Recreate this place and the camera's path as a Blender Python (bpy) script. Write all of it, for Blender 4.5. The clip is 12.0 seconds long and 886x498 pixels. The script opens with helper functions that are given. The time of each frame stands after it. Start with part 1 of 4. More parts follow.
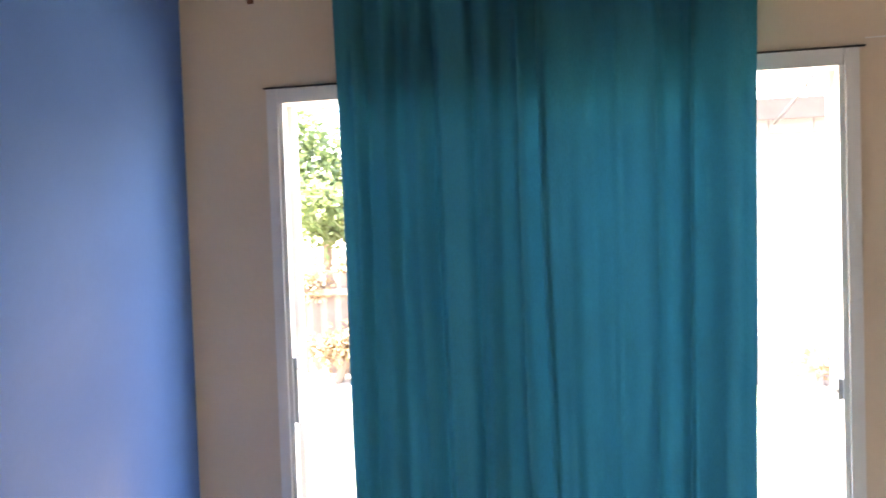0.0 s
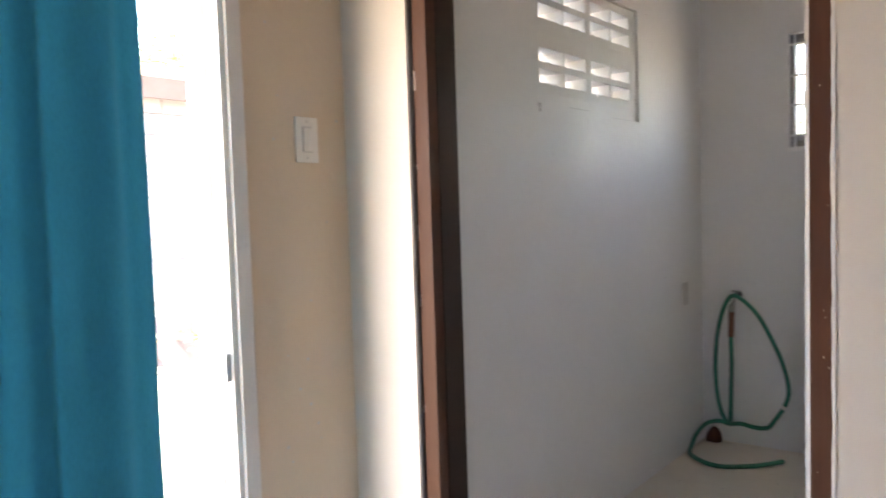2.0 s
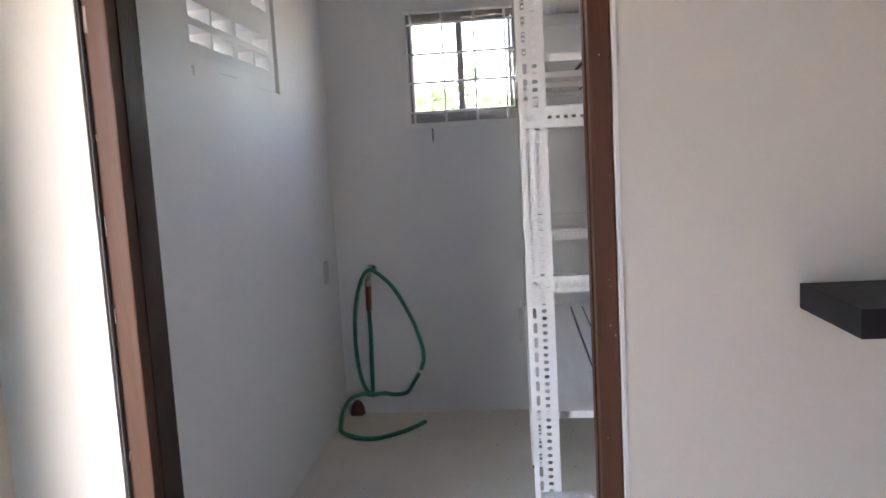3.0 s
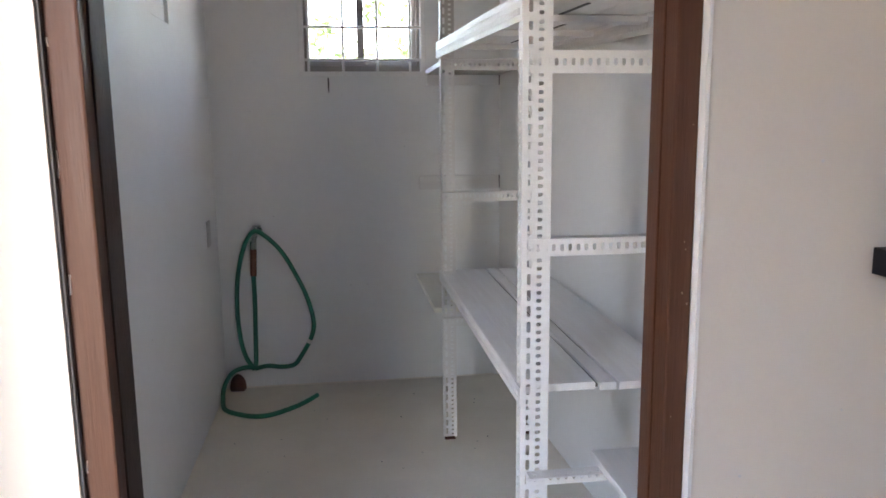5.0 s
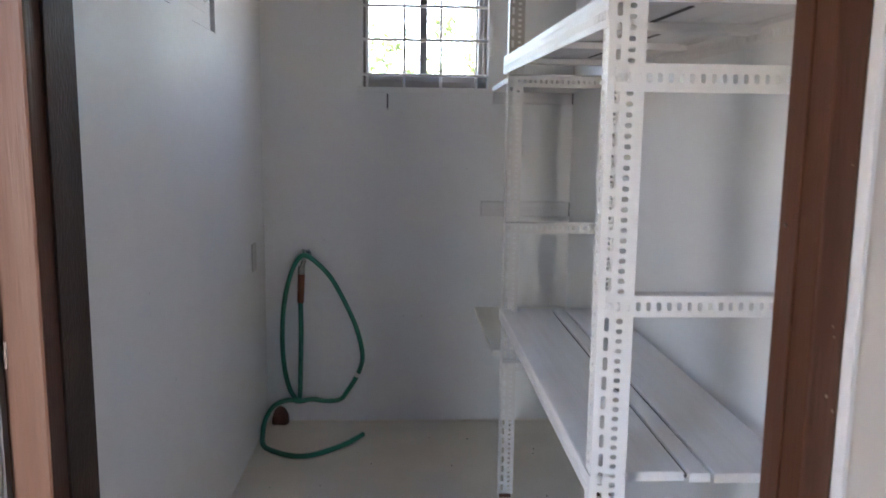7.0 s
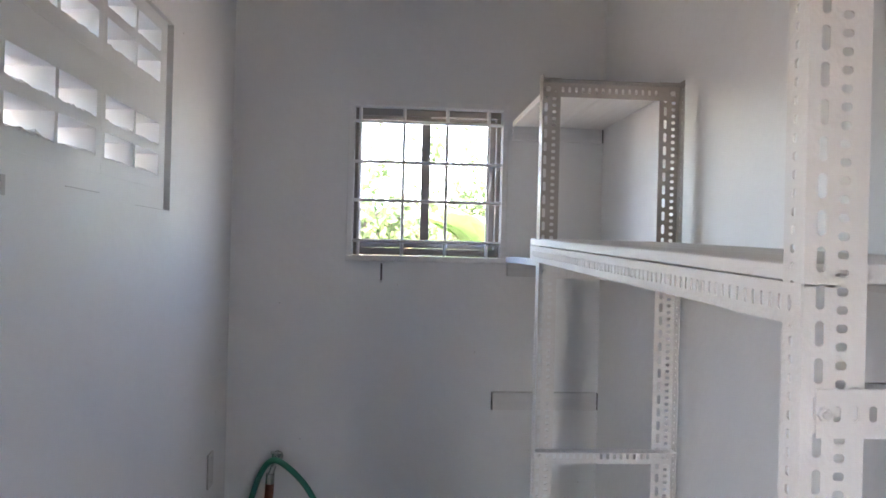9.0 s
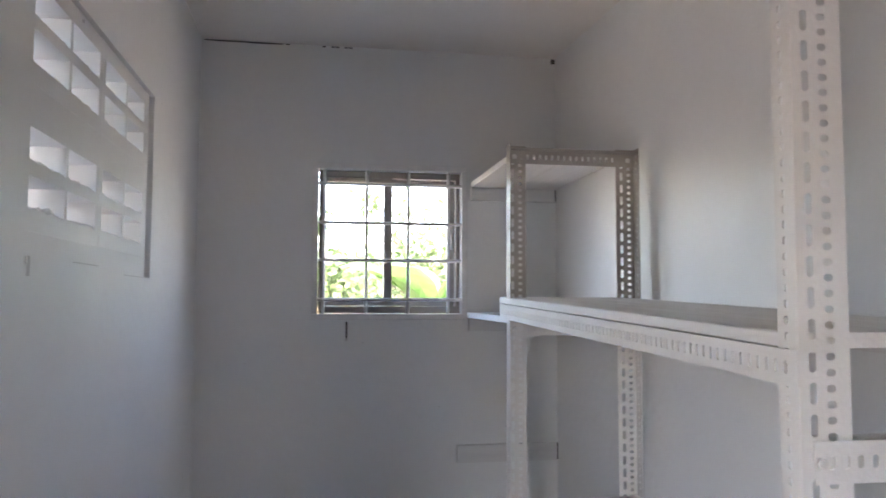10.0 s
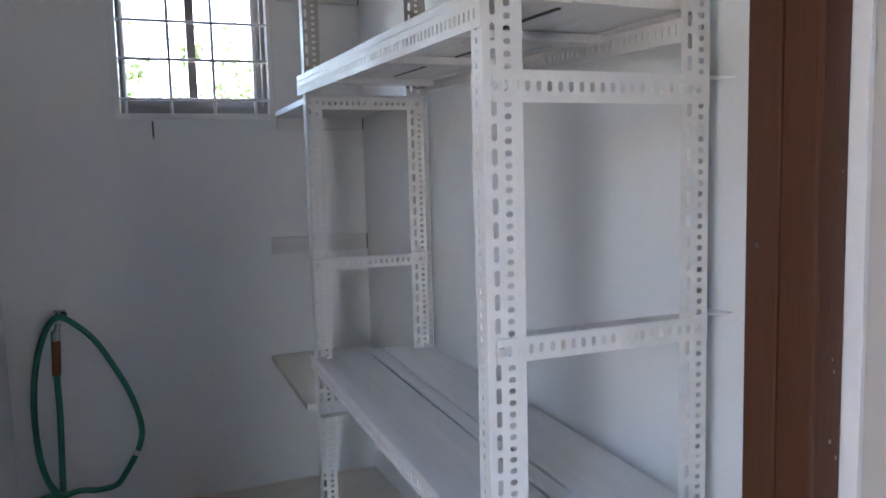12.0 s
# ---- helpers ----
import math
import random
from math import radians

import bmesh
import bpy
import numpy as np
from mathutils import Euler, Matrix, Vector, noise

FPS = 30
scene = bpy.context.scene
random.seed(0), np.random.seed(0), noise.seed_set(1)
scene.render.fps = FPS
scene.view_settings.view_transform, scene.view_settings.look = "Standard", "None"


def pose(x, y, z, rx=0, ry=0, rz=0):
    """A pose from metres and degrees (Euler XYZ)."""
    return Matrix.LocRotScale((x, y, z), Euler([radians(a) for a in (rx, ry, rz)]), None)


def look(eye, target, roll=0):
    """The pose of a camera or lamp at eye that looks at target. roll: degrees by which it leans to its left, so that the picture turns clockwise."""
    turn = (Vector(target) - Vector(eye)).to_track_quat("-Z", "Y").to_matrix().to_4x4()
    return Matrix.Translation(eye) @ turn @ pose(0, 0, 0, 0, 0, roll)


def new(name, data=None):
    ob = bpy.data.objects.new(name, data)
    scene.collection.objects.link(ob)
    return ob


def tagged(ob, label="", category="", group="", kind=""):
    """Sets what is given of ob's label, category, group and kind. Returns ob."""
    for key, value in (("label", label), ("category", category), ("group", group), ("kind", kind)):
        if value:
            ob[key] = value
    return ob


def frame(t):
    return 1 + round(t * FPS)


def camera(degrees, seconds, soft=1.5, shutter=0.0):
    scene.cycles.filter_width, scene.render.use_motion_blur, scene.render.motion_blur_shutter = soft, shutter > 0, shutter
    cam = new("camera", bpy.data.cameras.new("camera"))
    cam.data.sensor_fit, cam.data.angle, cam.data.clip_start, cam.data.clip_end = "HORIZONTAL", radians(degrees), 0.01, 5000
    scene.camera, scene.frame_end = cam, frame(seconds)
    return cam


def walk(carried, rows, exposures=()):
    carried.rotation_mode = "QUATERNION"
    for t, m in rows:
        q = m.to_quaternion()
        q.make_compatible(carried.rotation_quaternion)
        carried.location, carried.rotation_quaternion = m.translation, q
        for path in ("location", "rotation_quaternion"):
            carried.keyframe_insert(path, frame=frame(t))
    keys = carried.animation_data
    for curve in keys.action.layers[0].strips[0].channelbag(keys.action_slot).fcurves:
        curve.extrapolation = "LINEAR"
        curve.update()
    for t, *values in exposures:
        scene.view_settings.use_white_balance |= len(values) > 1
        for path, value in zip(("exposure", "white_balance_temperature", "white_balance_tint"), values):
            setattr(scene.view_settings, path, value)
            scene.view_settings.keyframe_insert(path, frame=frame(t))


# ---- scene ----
cam = camera(61.4, 12.0, soft=1.6, shutter=0.22)
PATH = [
    (0, (2.714, -0.866, 1.543), (0.752, -1.249, 1.483), -1.9),
    (0.5, (2.515, -1.003, 1.531), (0.518, -0.958, 1.444), -2.8),
    (1, (2.117, -1.07, 1.344), (0.211, -0.462, 1.361), -0.1),
    (1.5, (1.912, -1.119, 1.302), (0.243, -0.017, 1.309), -2.8),
    (2, (1.644, -1.127, 1.345), (0.394, 0.43, 1.233), -1.8),
    (2.5, (1.425, -1.049, 1.356), (0.688, 0.804, 1.208), -3.6),
    (3, (1.181, -1.028, 1.359), (0.978, 0.95, 1.14), -3.2),
    (4.8, (0.806, -0.811, 1.323), (1.017, 1.151, 1.001), -0.2),
    (5, (0.788, -0.8, 1.33), (1.056, 1.155, 1.003), -0.6),
    (5.5, (0.768, -0.769, 1.308), (1.085, 1.174, 0.956), -0.8),
    (6, (0.761, -0.766, 1.286), (1.106, 1.171, 0.928), -0.6),
    (6.5, (0.777, -0.678, 1.296), (1.134, 1.258, 0.941), -0.1),
    (7, (0.84, -0.497, 1.347), (0.937, 1.481, 1.065), 0.7),
    (7.5, (0.846, -0.317, 1.458), (0.88, 1.675, 1.281), 1.1),
    (7.7, (0.819, -0.226, 1.515), (0.875, 1.767, 1.361), 0.9),
    (9.3, (0.74, 0.123, 1.641), (0.92, 2.114, 1.68), 1.0),
    (9.5, (0.689, 0.083, 1.655), (0.898, 2.071, 1.719), 0.5),
    (10, (0.625, 0.033, 1.659), (0.961, 2.0, 1.791), 0.2),
    (10.5, (0.614, -0.009, 1.59), (1.275, 1.876, 1.692), -1.0),
    (11, (0.683, -0.05, 1.481), (1.389, 1.821, 1.476), -1.3),
    (11.5, (0.739, -0.131, 1.406), (1.445, 1.737, 1.299), -1.4),
    (12, (0.71, -0.205, 1.337), (1.438, 1.646, 1.131), -1.5),
]
walk(cam, [(t, look(eye, target, roll)) for t, eye, target, roll in PATH], exposures=[
    (0, 5.05, 8100, 20), (0.5, 5.2, 8300, 21), (1, 5.2, 8700, 22), (1.5, 5.25, 8400, 22), (2, 4.92, 8300, 20), (2.5, 4.75, 8000, 21), (3, 4.83, 7400, 20),
    (5.5, 4.82, 7700, 20), (7, 4.75, 7300, 20), (9.5, 4.85, 7100, 21), (10, 4.65, 7100, 21), (11, 4.63, 6900, 20), (12, 4.48, 6700, 18)])

# ---------------------------------------------------------------- world and light
SUN_EL, SUN_AZ = 58.0, 168.0
world = bpy.data.worlds.new("world")
scene.world = world
world.use_nodes = True
wn = world.node_tree
wn.nodes.clear()
sky = wn.nodes.new("ShaderNodeTexSky")
sky.sky_type = "NISHITA"
sky.sun_disc = False
sky.sun_elevation, sky.sun_rotation = radians(SUN_EL), radians(SUN_AZ)
bg = wn.nodes.new("ShaderNodeBackground")
bg.inputs[1].default_value = 0.15
wo = wn.nodes.new("ShaderNodeOutputWorld")
wn.links.new(sky.outputs[0], bg.inputs[0])
wn.links.new(bg.outputs[0], wo.inputs[0])

sun_data = bpy.data.lights.new("sun", "SUN")
sun_data.energy, sun_data.angle, sun_data.color = 4.5, radians(0.5), (1.0, 0.95, 0.87)
sun = new("sun", sun_data)
az = radians(SUN_AZ)
sun_dir = Vector((math.sin(az) * math.cos(radians(SUN_EL)), math.cos(az) * math.cos(radians(SUN_EL)), math.sin(radians(SUN_EL))))
sun.matrix_world = look(sun_dir * 20, (0, 0, 0))

# ---------------------------------------------------------------- materials
def material(name, colour, rough=0.6, metal=0.0, grain=40.0, vary=0.12, blotch=3.0, blotch_vary=0.1, bump=0.15,
             bump_scale=120.0, tint=None, stretch=(1, 1, 1), translucent=0.0, spec=0.5):
    """A surface with fine grain, larger blotches and fine relief, in object space at real size."""
    m = bpy.data.materials.new(name)
    m.use_nodes = True
    nt = m.node_tree
    p = nt.nodes["Principled BSDF"]
    tc = nt.nodes.new("ShaderNodeNewGeometry")
    mp = nt.nodes.new("ShaderNodeMapping")
    mp.inputs["Scale"].default_value = stretch
    nt.links.new(tc.outputs["Position"], mp.inputs["Vector"])

    def tex(scale, detail):
        n = nt.nodes.new("ShaderNodeTexNoise")
        n.inputs["Scale"].default_value, n.inputs["Detail"].default_value = scale, detail
        nt.links.new(mp.outputs[0], n.inputs["Vector"])
        return n

    def ramp(src, lo, hi, a=0.3, b=0.7):
        r = nt.nodes.new("ShaderNodeMapRange")
        r.inputs["From Min"].default_value, r.inputs["From Max"].default_value = a, b
        r.inputs["To Min"].default_value, r.inputs["To Max"].default_value = lo, hi
        nt.links.new(src.outputs["Fac"], r.inputs["Value"])
        return r

    def mix(kind, fac, a, b):
        n = nt.nodes.new("ShaderNodeMix")
        n.data_type, n.blend_type = "RGBA", kind
        for sock, v in ((n.inputs["Factor"], fac), (n.inputs["A"], a), (n.inputs["B"], b)):
            if not isinstance(v, (tuple, float)):
                nt.links.new(v, sock)
            else:
                sock.default_value = v
        return n.outputs["Result"]

    fine, big = tex(grain, 4), tex(blotch, 3)
    tint = tint or tuple(c * 0.75 for c in colour)
    base = mix("MIX", ramp(big, 0.0, min(1.0, blotch_vary * 4)).outputs[0], (*colour, 1), (*tint, 1))
    dark = tuple(c * (1 - vary) for c in colour)
    base = mix("MIX", ramp(fine, 0.0, 0.6).outputs[0], base, (*dark, 1))
    nt.links.new(base, p.inputs["Base Color"])
    rr = ramp(big, max(0.03, rough - 0.1), min(1, rough + 0.1))
    nt.links.new(rr.outputs[0], p.inputs["Roughness"])
    p.inputs["Metallic"].default_value = metal
    p.inputs["Specular IOR Level"].default_value = spec
    if bump:
        bt = tex(bump_scale, 3)
        bp = nt.nodes.new("ShaderNodeBump")
        bp.inputs["Strength"].default_value, bp.inputs["Distance"].default_value = bump, 0.004
        nt.links.new(bt.outputs["Fac"], bp.inputs["Height"])
        nt.links.new(bp.outputs[0], p.inputs["Normal"])
    if translucent:
        tr = nt.nodes.new("ShaderNodeBsdfTranslucent")
        nt.links.new(base, tr.inputs["Color"])
        ms = nt.nodes.new("ShaderNodeMixShader")
        ms.inputs[0].default_value = translucent
        out = nt.nodes["Material Output"]
        nt.links.new(p.outputs[0], ms.inputs[1])
        nt.links.new(tr.outputs[0], ms.inputs[2])
        nt.links.new(ms.outputs[0], out.inputs[0])
    return m


M_CREAM = material("cream_wall_paint", (0.68, 0.56, 0.42), 0.55, vary=0.05, grain=25, blotch=2.5, blotch_vary=0.12, bump=0.25, bump_scale=45, tint=(0.61, 0.49, 0.36))
M_PALE = material("off_white_wall_paint", (0.66, 0.60, 0.52), 0.55, vary=0.05, grain=25, blotch=2.5, blotch_vary=0.12, bump=0.25, bump_scale=45, tint=(0.605, 0.545, 0.47))
M_WHITE = material("white_wall_paint", (0.80, 0.80, 0.785), 0.5, vary=0.04, grain=20, blotch=2.2, blotch_vary=0.12, bump=0.3, bump_scale=30, tint=(0.74, 0.745, 0.725))
M_BLUE = material("blue_wall_paint", (0.080, 0.20, 0.48), 0.5, vary=0.08, grain=20, blotch=2.0, bump=0.2, bump_scale=40)
M_CEIL = material("ceiling_paint", (0.84, 0.81, 0.77), 0.7, vary=0.05, blotch=2, bump=0.2, bump_scale=40)
M_FLOOR = material("painted_concrete_floor", (0.82, 0.76, 0.66), 0.42, vary=0.1, grain=60, blotch=3.5, blotch_vary=0.2, bump=0.1, bump_scale=60, tint=(0.70, 0.64, 0.55))
M_PATCH = material("grey_cement_patch", (0.62, 0.61, 0.59), 0.8, vary=0.15, grain=50, bump=0.4, bump_scale=60)
M_CRACK = material("dark_crack", (0.10, 0.09, 0.085), 0.9, bump=0)
M_WOOD = material("brown_painted_wood", (0.082, 0.030, 0.014), 0.5, spec=0.3, vary=0.15, grain=30, blotch=4, blotch_vary=0.1, bump=0.2, bump_scale=40, stretch=(6, 6, 0.35), tint=(0.105, 0.042, 0.023))
# frame brown darkened for the left reveal, which faces away from the light
M_STOP_SHADE = material("shaded_stop_wood", (0.042, 0.019, 0.010), 0.6, spec=0.3, vary=0.3, grain=60, bump=0.4, bump_scale=90, stretch=(3, 3, 1))
M_CHIP = material("bare_chipped_paint", (0.36, 0.27, 0.22), 0.7, bump=0.2)
M_PLASTER = material("white_plaster_edge", (0.80, 0.78, 0.74), 0.7, vary=0.1, grain=50, bump=0.6, bump_scale=50)
M_STEEL = material("white_painted_steel", (0.76, 0.745, 0.72), 0.52, spec=0.35, vary=0.06, grain=60, blotch=9, blotch_vary=0.12, bump=0.2, bump_scale=150, tint=(0.66, 0.62, 0.57))
M_STEEL_DARK = material("grey_brown_steel", (0.47, 0.435, 0.395), 0.5, vary=0.2, grain=40, blotch=6, blotch_vary=0.2, bump=0.3, bump_scale=120, tint=(0.36, 0.32, 0.28))
M_BOLT = material("painted_bolt", (0.72, 0.70, 0.67), 0.4, vary=0.15, bump=0.1)
M_BOARD_CREAM = material("cream_painted_board", (0.82, 0.79, 0.70), 0.5, vary=0.06, grain=12, blotch=5, blotch_vary=0.12, bump=0.3, bump_scale=20, stretch=(8, 0.6, 8), tint=(0.76, 0.73, 0.63))
M_BOARD = material("white_painted_board", (0.75, 0.735, 0.71), 0.5, vary=0.1, grain=12, blotch=5, blotch_vary=0.12, bump=0.35, bump_scale=20, stretch=(8, 0.6, 8), tint=(0.67, 0.63, 0.58))
M_BOARD_X = material("white_painted_cleat", (0.74, 0.73, 0.71), 0.55, vary=0.08, grain=12, blotch=5, blotch_vary=0.1, bump=0.3, bump_scale=20, stretch=(0.6, 8, 8))
M_ALU = material("bronze_aluminium", (0.33, 0.30, 0.275), 0.45, 0.3, vary=0.15, blotch=8, bump=0.05)
M_GRILL = material("white_grill_paint", (0.85, 0.84, 0.82), 0.4, bump=0.1, tint=(0.74, 0.70, 0.66), blotch=30)
M_FRAME = material("white_door_frame_paint", (0.76, 0.73, 0.69), 0.35, vary=0.05, blotch=6, bump=0.1)
M_PLASTIC = material("white_plastic", (0.80, 0.78, 0.73), 0.3, vary=0.03, bump=0.0)
M_PLASTIC_GREY = material("aged_plastic", (0.62, 0.61, 0.58), 0.4, vary=0.05, bump=0.0)
M_HOSE = material("green_hose_rubber", (0.012, 0.20, 0.13), 0.38, vary=0.25, grain=60, blotch=12, bump=0.3, bump_scale=200, tint=(0.02, 0.13, 0.10))
M_RUST = material("brown_grip", (0.22, 0.075, 0.035), 0.6, vary=0.3, grain=80, bump=0.3)
M_METAL = material("dull_chrome", (0.55, 0.54, 0.52), 0.28, 1.0, bump=0.05)
M_DRAIN = material("rusty_drain", (0.14, 0.045, 0.025), 0.8, vary=0.4, grain=90, bump=0.5)
M_BLACK = material("black_laminate", (0.007, 0.007, 0.010), 0.5, vary=0.2, bump=0.05, spec=0.25)
M_CURTAIN = material("teal_curtain_cloth", (0.030, 0.265, 0.335), 0.7, vary=0.22, grain=220, blotch=5, blotch_vary=0.12, bump=0.35, bump_scale=500, stretch=(1, 1, 0.35), translucent=0.45, tint=(0.028, 0.225, 0.285), spec=0.3)
# cloth of the extra sheet that dims the left curtain panel
M_DIM_SHEET = material("pale_dimming_cloth", (0.62, 0.68, 0.70), 0.8, vary=0.08, grain=200, bump=0.1, translucent=0.8)
M_GROUND = material("pale_dry_ground", (0.31, 0.28, 0.24), 0.9, vary=0.25, grain=6, blotch=0.6, blotch_vary=0.2, bump=0.6, bump_scale=15)
M_BLOCK = material("pale_concrete_block", (0.22, 0.215, 0.22), 0.9, vary=0.25, grain=20, blotch=2.5, blotch_vary=0.2, bump=0.6, bump_scale=40)
M_FENCE = material("rusty_zinc_fence", (0.12, 0.08, 0.06), 0.7, vary=0.3, grain=8, blotch=2, blotch_vary=0.2, bump=0.3, bump_scale=20, tint=(0.14, 0.11, 0.095))
M_ROOF = material("weathered_zinc_roof", (0.45, 0.42, 0.40), 0.55, 0.3, vary=0.2, blotch=3)
M_FASCIA = material("dark_fascia", (0.07, 0.05, 0.04), 0.7, vary=0.2)
M_LEAF = material("leaf", (0.085, 0.135, 0.05), 0.55, vary=0.3, grain=9, blotch=1.2, blotch_vary=0.2, bump=0.1, translucent=0.45, tint=(0.11, 0.14, 0.055))
M_LEAF_DRY = material("dry_leaf", (0.20, 0.14, 0.085), 0.7, vary=0.3, grain=9, blotch=2, blotch_vary=0.2, translucent=0.25, tint=(0.16, 0.13, 0.07))
M_BANANA = material("banana_leaf", (0.08, 0.15, 0.04), 0.4, vary=0.2, grain=12, blotch=2, translucent=0.35)
M_BARK = material("bark", (0.16, 0.12, 0.09), 0.9, vary=0.4, grain=14, bump=0.8, bump_scale=30)
M_PLINTH = material("grey_plinth", (0.09, 0.09, 0.105), 0.9, vary=0.3, grain=15, blotch=2, bump=0.5)
M_WIRE = material("black_cable", (0.03, 0.03, 0.03), 0.6, bump=0)

m_glass = bpy.data.materials.new("window_glass")
m_glass.use_nodes = True
pg = m_glass.node_tree.nodes["Principled BSDF"]
pg.inputs["Transmission Weight"].default_value, pg.inputs["Roughness"].default_value, pg.inputs["IOR"].default_value = 1.0, 0.02, 1.05
pg.inputs["Base Color"].default_value = (0.97, 0.98, 0.98, 1)

# ---------------------------------------------------------------- mesh helpers
def part(name, bm, mat, parent=None, label="", smooth=False):
    me = bpy.data.meshes.new(name)
    bmesh.ops.recalc_face_normals(bm, faces=bm.faces)
    bm.to_mesh(me)
    bm.free()
    me.materials.append(mat)
    if smooth:
        me.polygons.foreach_set("use_smooth", [True] * len(me.polygons))
    ob = new(name, me)
    if parent:
        ob.parent = parent
    return tagged(ob, label) if label else ob


def box(bm, lo, hi, bevel=0.0):
    vs = [bm.verts.new((x, y, z)) for z in (lo[2], hi[2]) for y in (lo[1], hi[1]) for x in (lo[0], hi[0])]
    fs = [bm.faces.new([vs[i] for i in q]) for q in ((0, 2, 3, 1), (4, 5, 7, 6), (0, 1, 5, 4), (2, 6, 7, 3), (0, 4, 6, 2), (1, 3, 7, 5))]
    if bevel:
        bmesh.ops.bevel(bm, geom=list({e for f in fs for e in f.edges}), offset=bevel, segments=2, affect="EDGES", profile=0.6)
    return bm


def boxes(*pairs, bevel=0.0):
    bm = bmesh.new()
    for lo, hi in pairs:
        box(bm, lo, hi, bevel)
    return bm


def rough_edges(bm, amount, freq=18.0):
    for v in bm.verts:
        n = noise.noise_vector(v.co * freq)
        v.co += n * amount
    return bm


def cylinder(bm, a, b, r, r2=None, n=12):
    a, b = Vector(a), Vector(b)
    q = (b - a).to_track_quat("Z", "Y").to_matrix()
    rings = []
    for c, rad in ((a, r), (b, r if r2 is None else r2)):
        rings.append([bm.verts.new(c + q @ Vector((rad * math.cos(2 * math.pi * i / n), rad * math.sin(2 * math.pi * i / n), 0))) for i in range(n)])
    for i in range(n):
        j = (i + 1) % n
        bm.faces.new((rings[0][i], rings[0][j], rings[1][j], rings[1][i]))
    bm.faces.new(rings[0][::-1])
    bm.faces.new(rings[1])
    return bm


def tube(name, points, radius, mat, parent=None, label=""):
    """A round tube along a smooth line through the points, as a mesh."""
    pts = [Vector(p) for p in points]
    path = []
    for i in range(len(pts) - 1):
        p0, p1, p2, p3 = pts[max(i - 1, 0)], pts[i], pts[i + 1], pts[min(i + 2, len(pts) - 1)]
        for k in range(8):
            t = k / 8
            path.append(0.5 * ((2 * p1) + (p2 - p0) * t + (2 * p0 - 5 * p1 + 4 * p2 - p3) * t * t + (3 * p1 - p0 - 3 * p2 + p3) * t ** 3))
    path.append(pts[-1])
    bm = bmesh.new()
    side, last = None, None
    for i, c in enumerate(path):
        d = (path[min(i + 1, len(path) - 1)] - path[max(i - 1, 0)]).normalized()
        side = d.orthogonal().normalized() if side is None else (side - d * side.dot(d)).normalized()
        up = d.cross(side)
        ring = [bm.verts.new(c + radius * (math.cos(2 * math.pi * k / 10) * side + math.sin(2 * math.pi * k / 10) * up)) for k in range(10)]
        if last:
            for k in range(10):
                bm.faces.new((last[k], last[(k + 1) % 10], ring[(k + 1) % 10], ring[k]))
        else:
            bm.faces.new(ring[::-1])
        last = ring
    bm.faces.new(last)
    return part(name, bm, mat, parent, label, smooth=True)


def structure(name, bm, mat, label, category="wall"):
    return tagged(part(name, bm, mat), label, category, kind="structure")


def thing(name, label, category, at=(0, 0, 0), group="", kind=""):
    ob = new(name)
    ob.location = at
    ob.empty_display_size = 0.05
    return tagged(ob, label, category, group, kind)


# ---------------------------------------------------------------- the shell
X_L, X_R, Y_B, Z_C = 0.175, 1.608, 3.0, 2.668        # store room: side walls, back wall, ceiling
X_E = 0.150                                         # inner face of the front room's outer wall
Y_W0, Y_W1 = 0.320, 0.437                            # wall with the doorway
X_OUT = 0.0                                         # outer face of the house
D_L, D_R, D_T = 0.383, 1.360, 2.12                   # doorway opening in that wall
E_L, E_R, E_T = -2.000, -0.020, 2.062                 # garden doorway
Y_BLUE, X_FAR = -2.335, 4.30
B_L, B_R = 1.95, 2.045                               # tall unseen slit in the blue wall, added to let daylight into the room
V_Y0, V_Y1, V_Z0, V_Z1 = 1.298, 2.196, 1.712, 2.219  # vent panel

structure("floor", boxes(((X_OUT, Y_BLUE - 0.12, -0.12), (X_FAR + 0.12, Y_B + 0.15, 0.0))), M_FLOOR, "pale beige painted concrete floor with faint stains", "floor")
structure("ceiling", boxes(((X_OUT - 0.25, Y_BLUE - 0.25, Z_C), (X_FAR + 0.25, Y_B + 0.25, Z_C + 0.12))), M_CEIL, "plain off-white painted ceiling", "ceiling")

# store room, wall with the vent blocks
wall_west = structure("wall_west", boxes(
    ((X_OUT, Y_W1, 0), (X_L, V_Y0, Z_C)), ((X_OUT, V_Y1, 0), (X_L, Y_B, Z_C)),
    ((X_OUT, V_Y0, 0), (X_L, V_Y1, V_Z0)), ((X_OUT, V_Y0, V_Z1), (X_L, V_Y1, Z_C))), M_WHITE, "white painted plaster wall with vent blocks near the ceiling")

# store room, back wall with its small window
W0, W1, WZ0, WZ1 = 0.634, 1.206, 1.597, 2.170
structure("wall_north", boxes(
    ((X_OUT, Y_B, 0), (W0, Y_B + 0.09, Z_C)), ((W1, Y_B, 0), (X_R + 0.25, Y_B + 0.09, Z_C)),
    ((W0, Y_B, 0), (W1, Y_B + 0.09, WZ0)), ((W0, Y_B, WZ1), (W1, Y_B + 0.09, Z_C))), M_WHITE, "white painted plaster back wall with a small barred window")

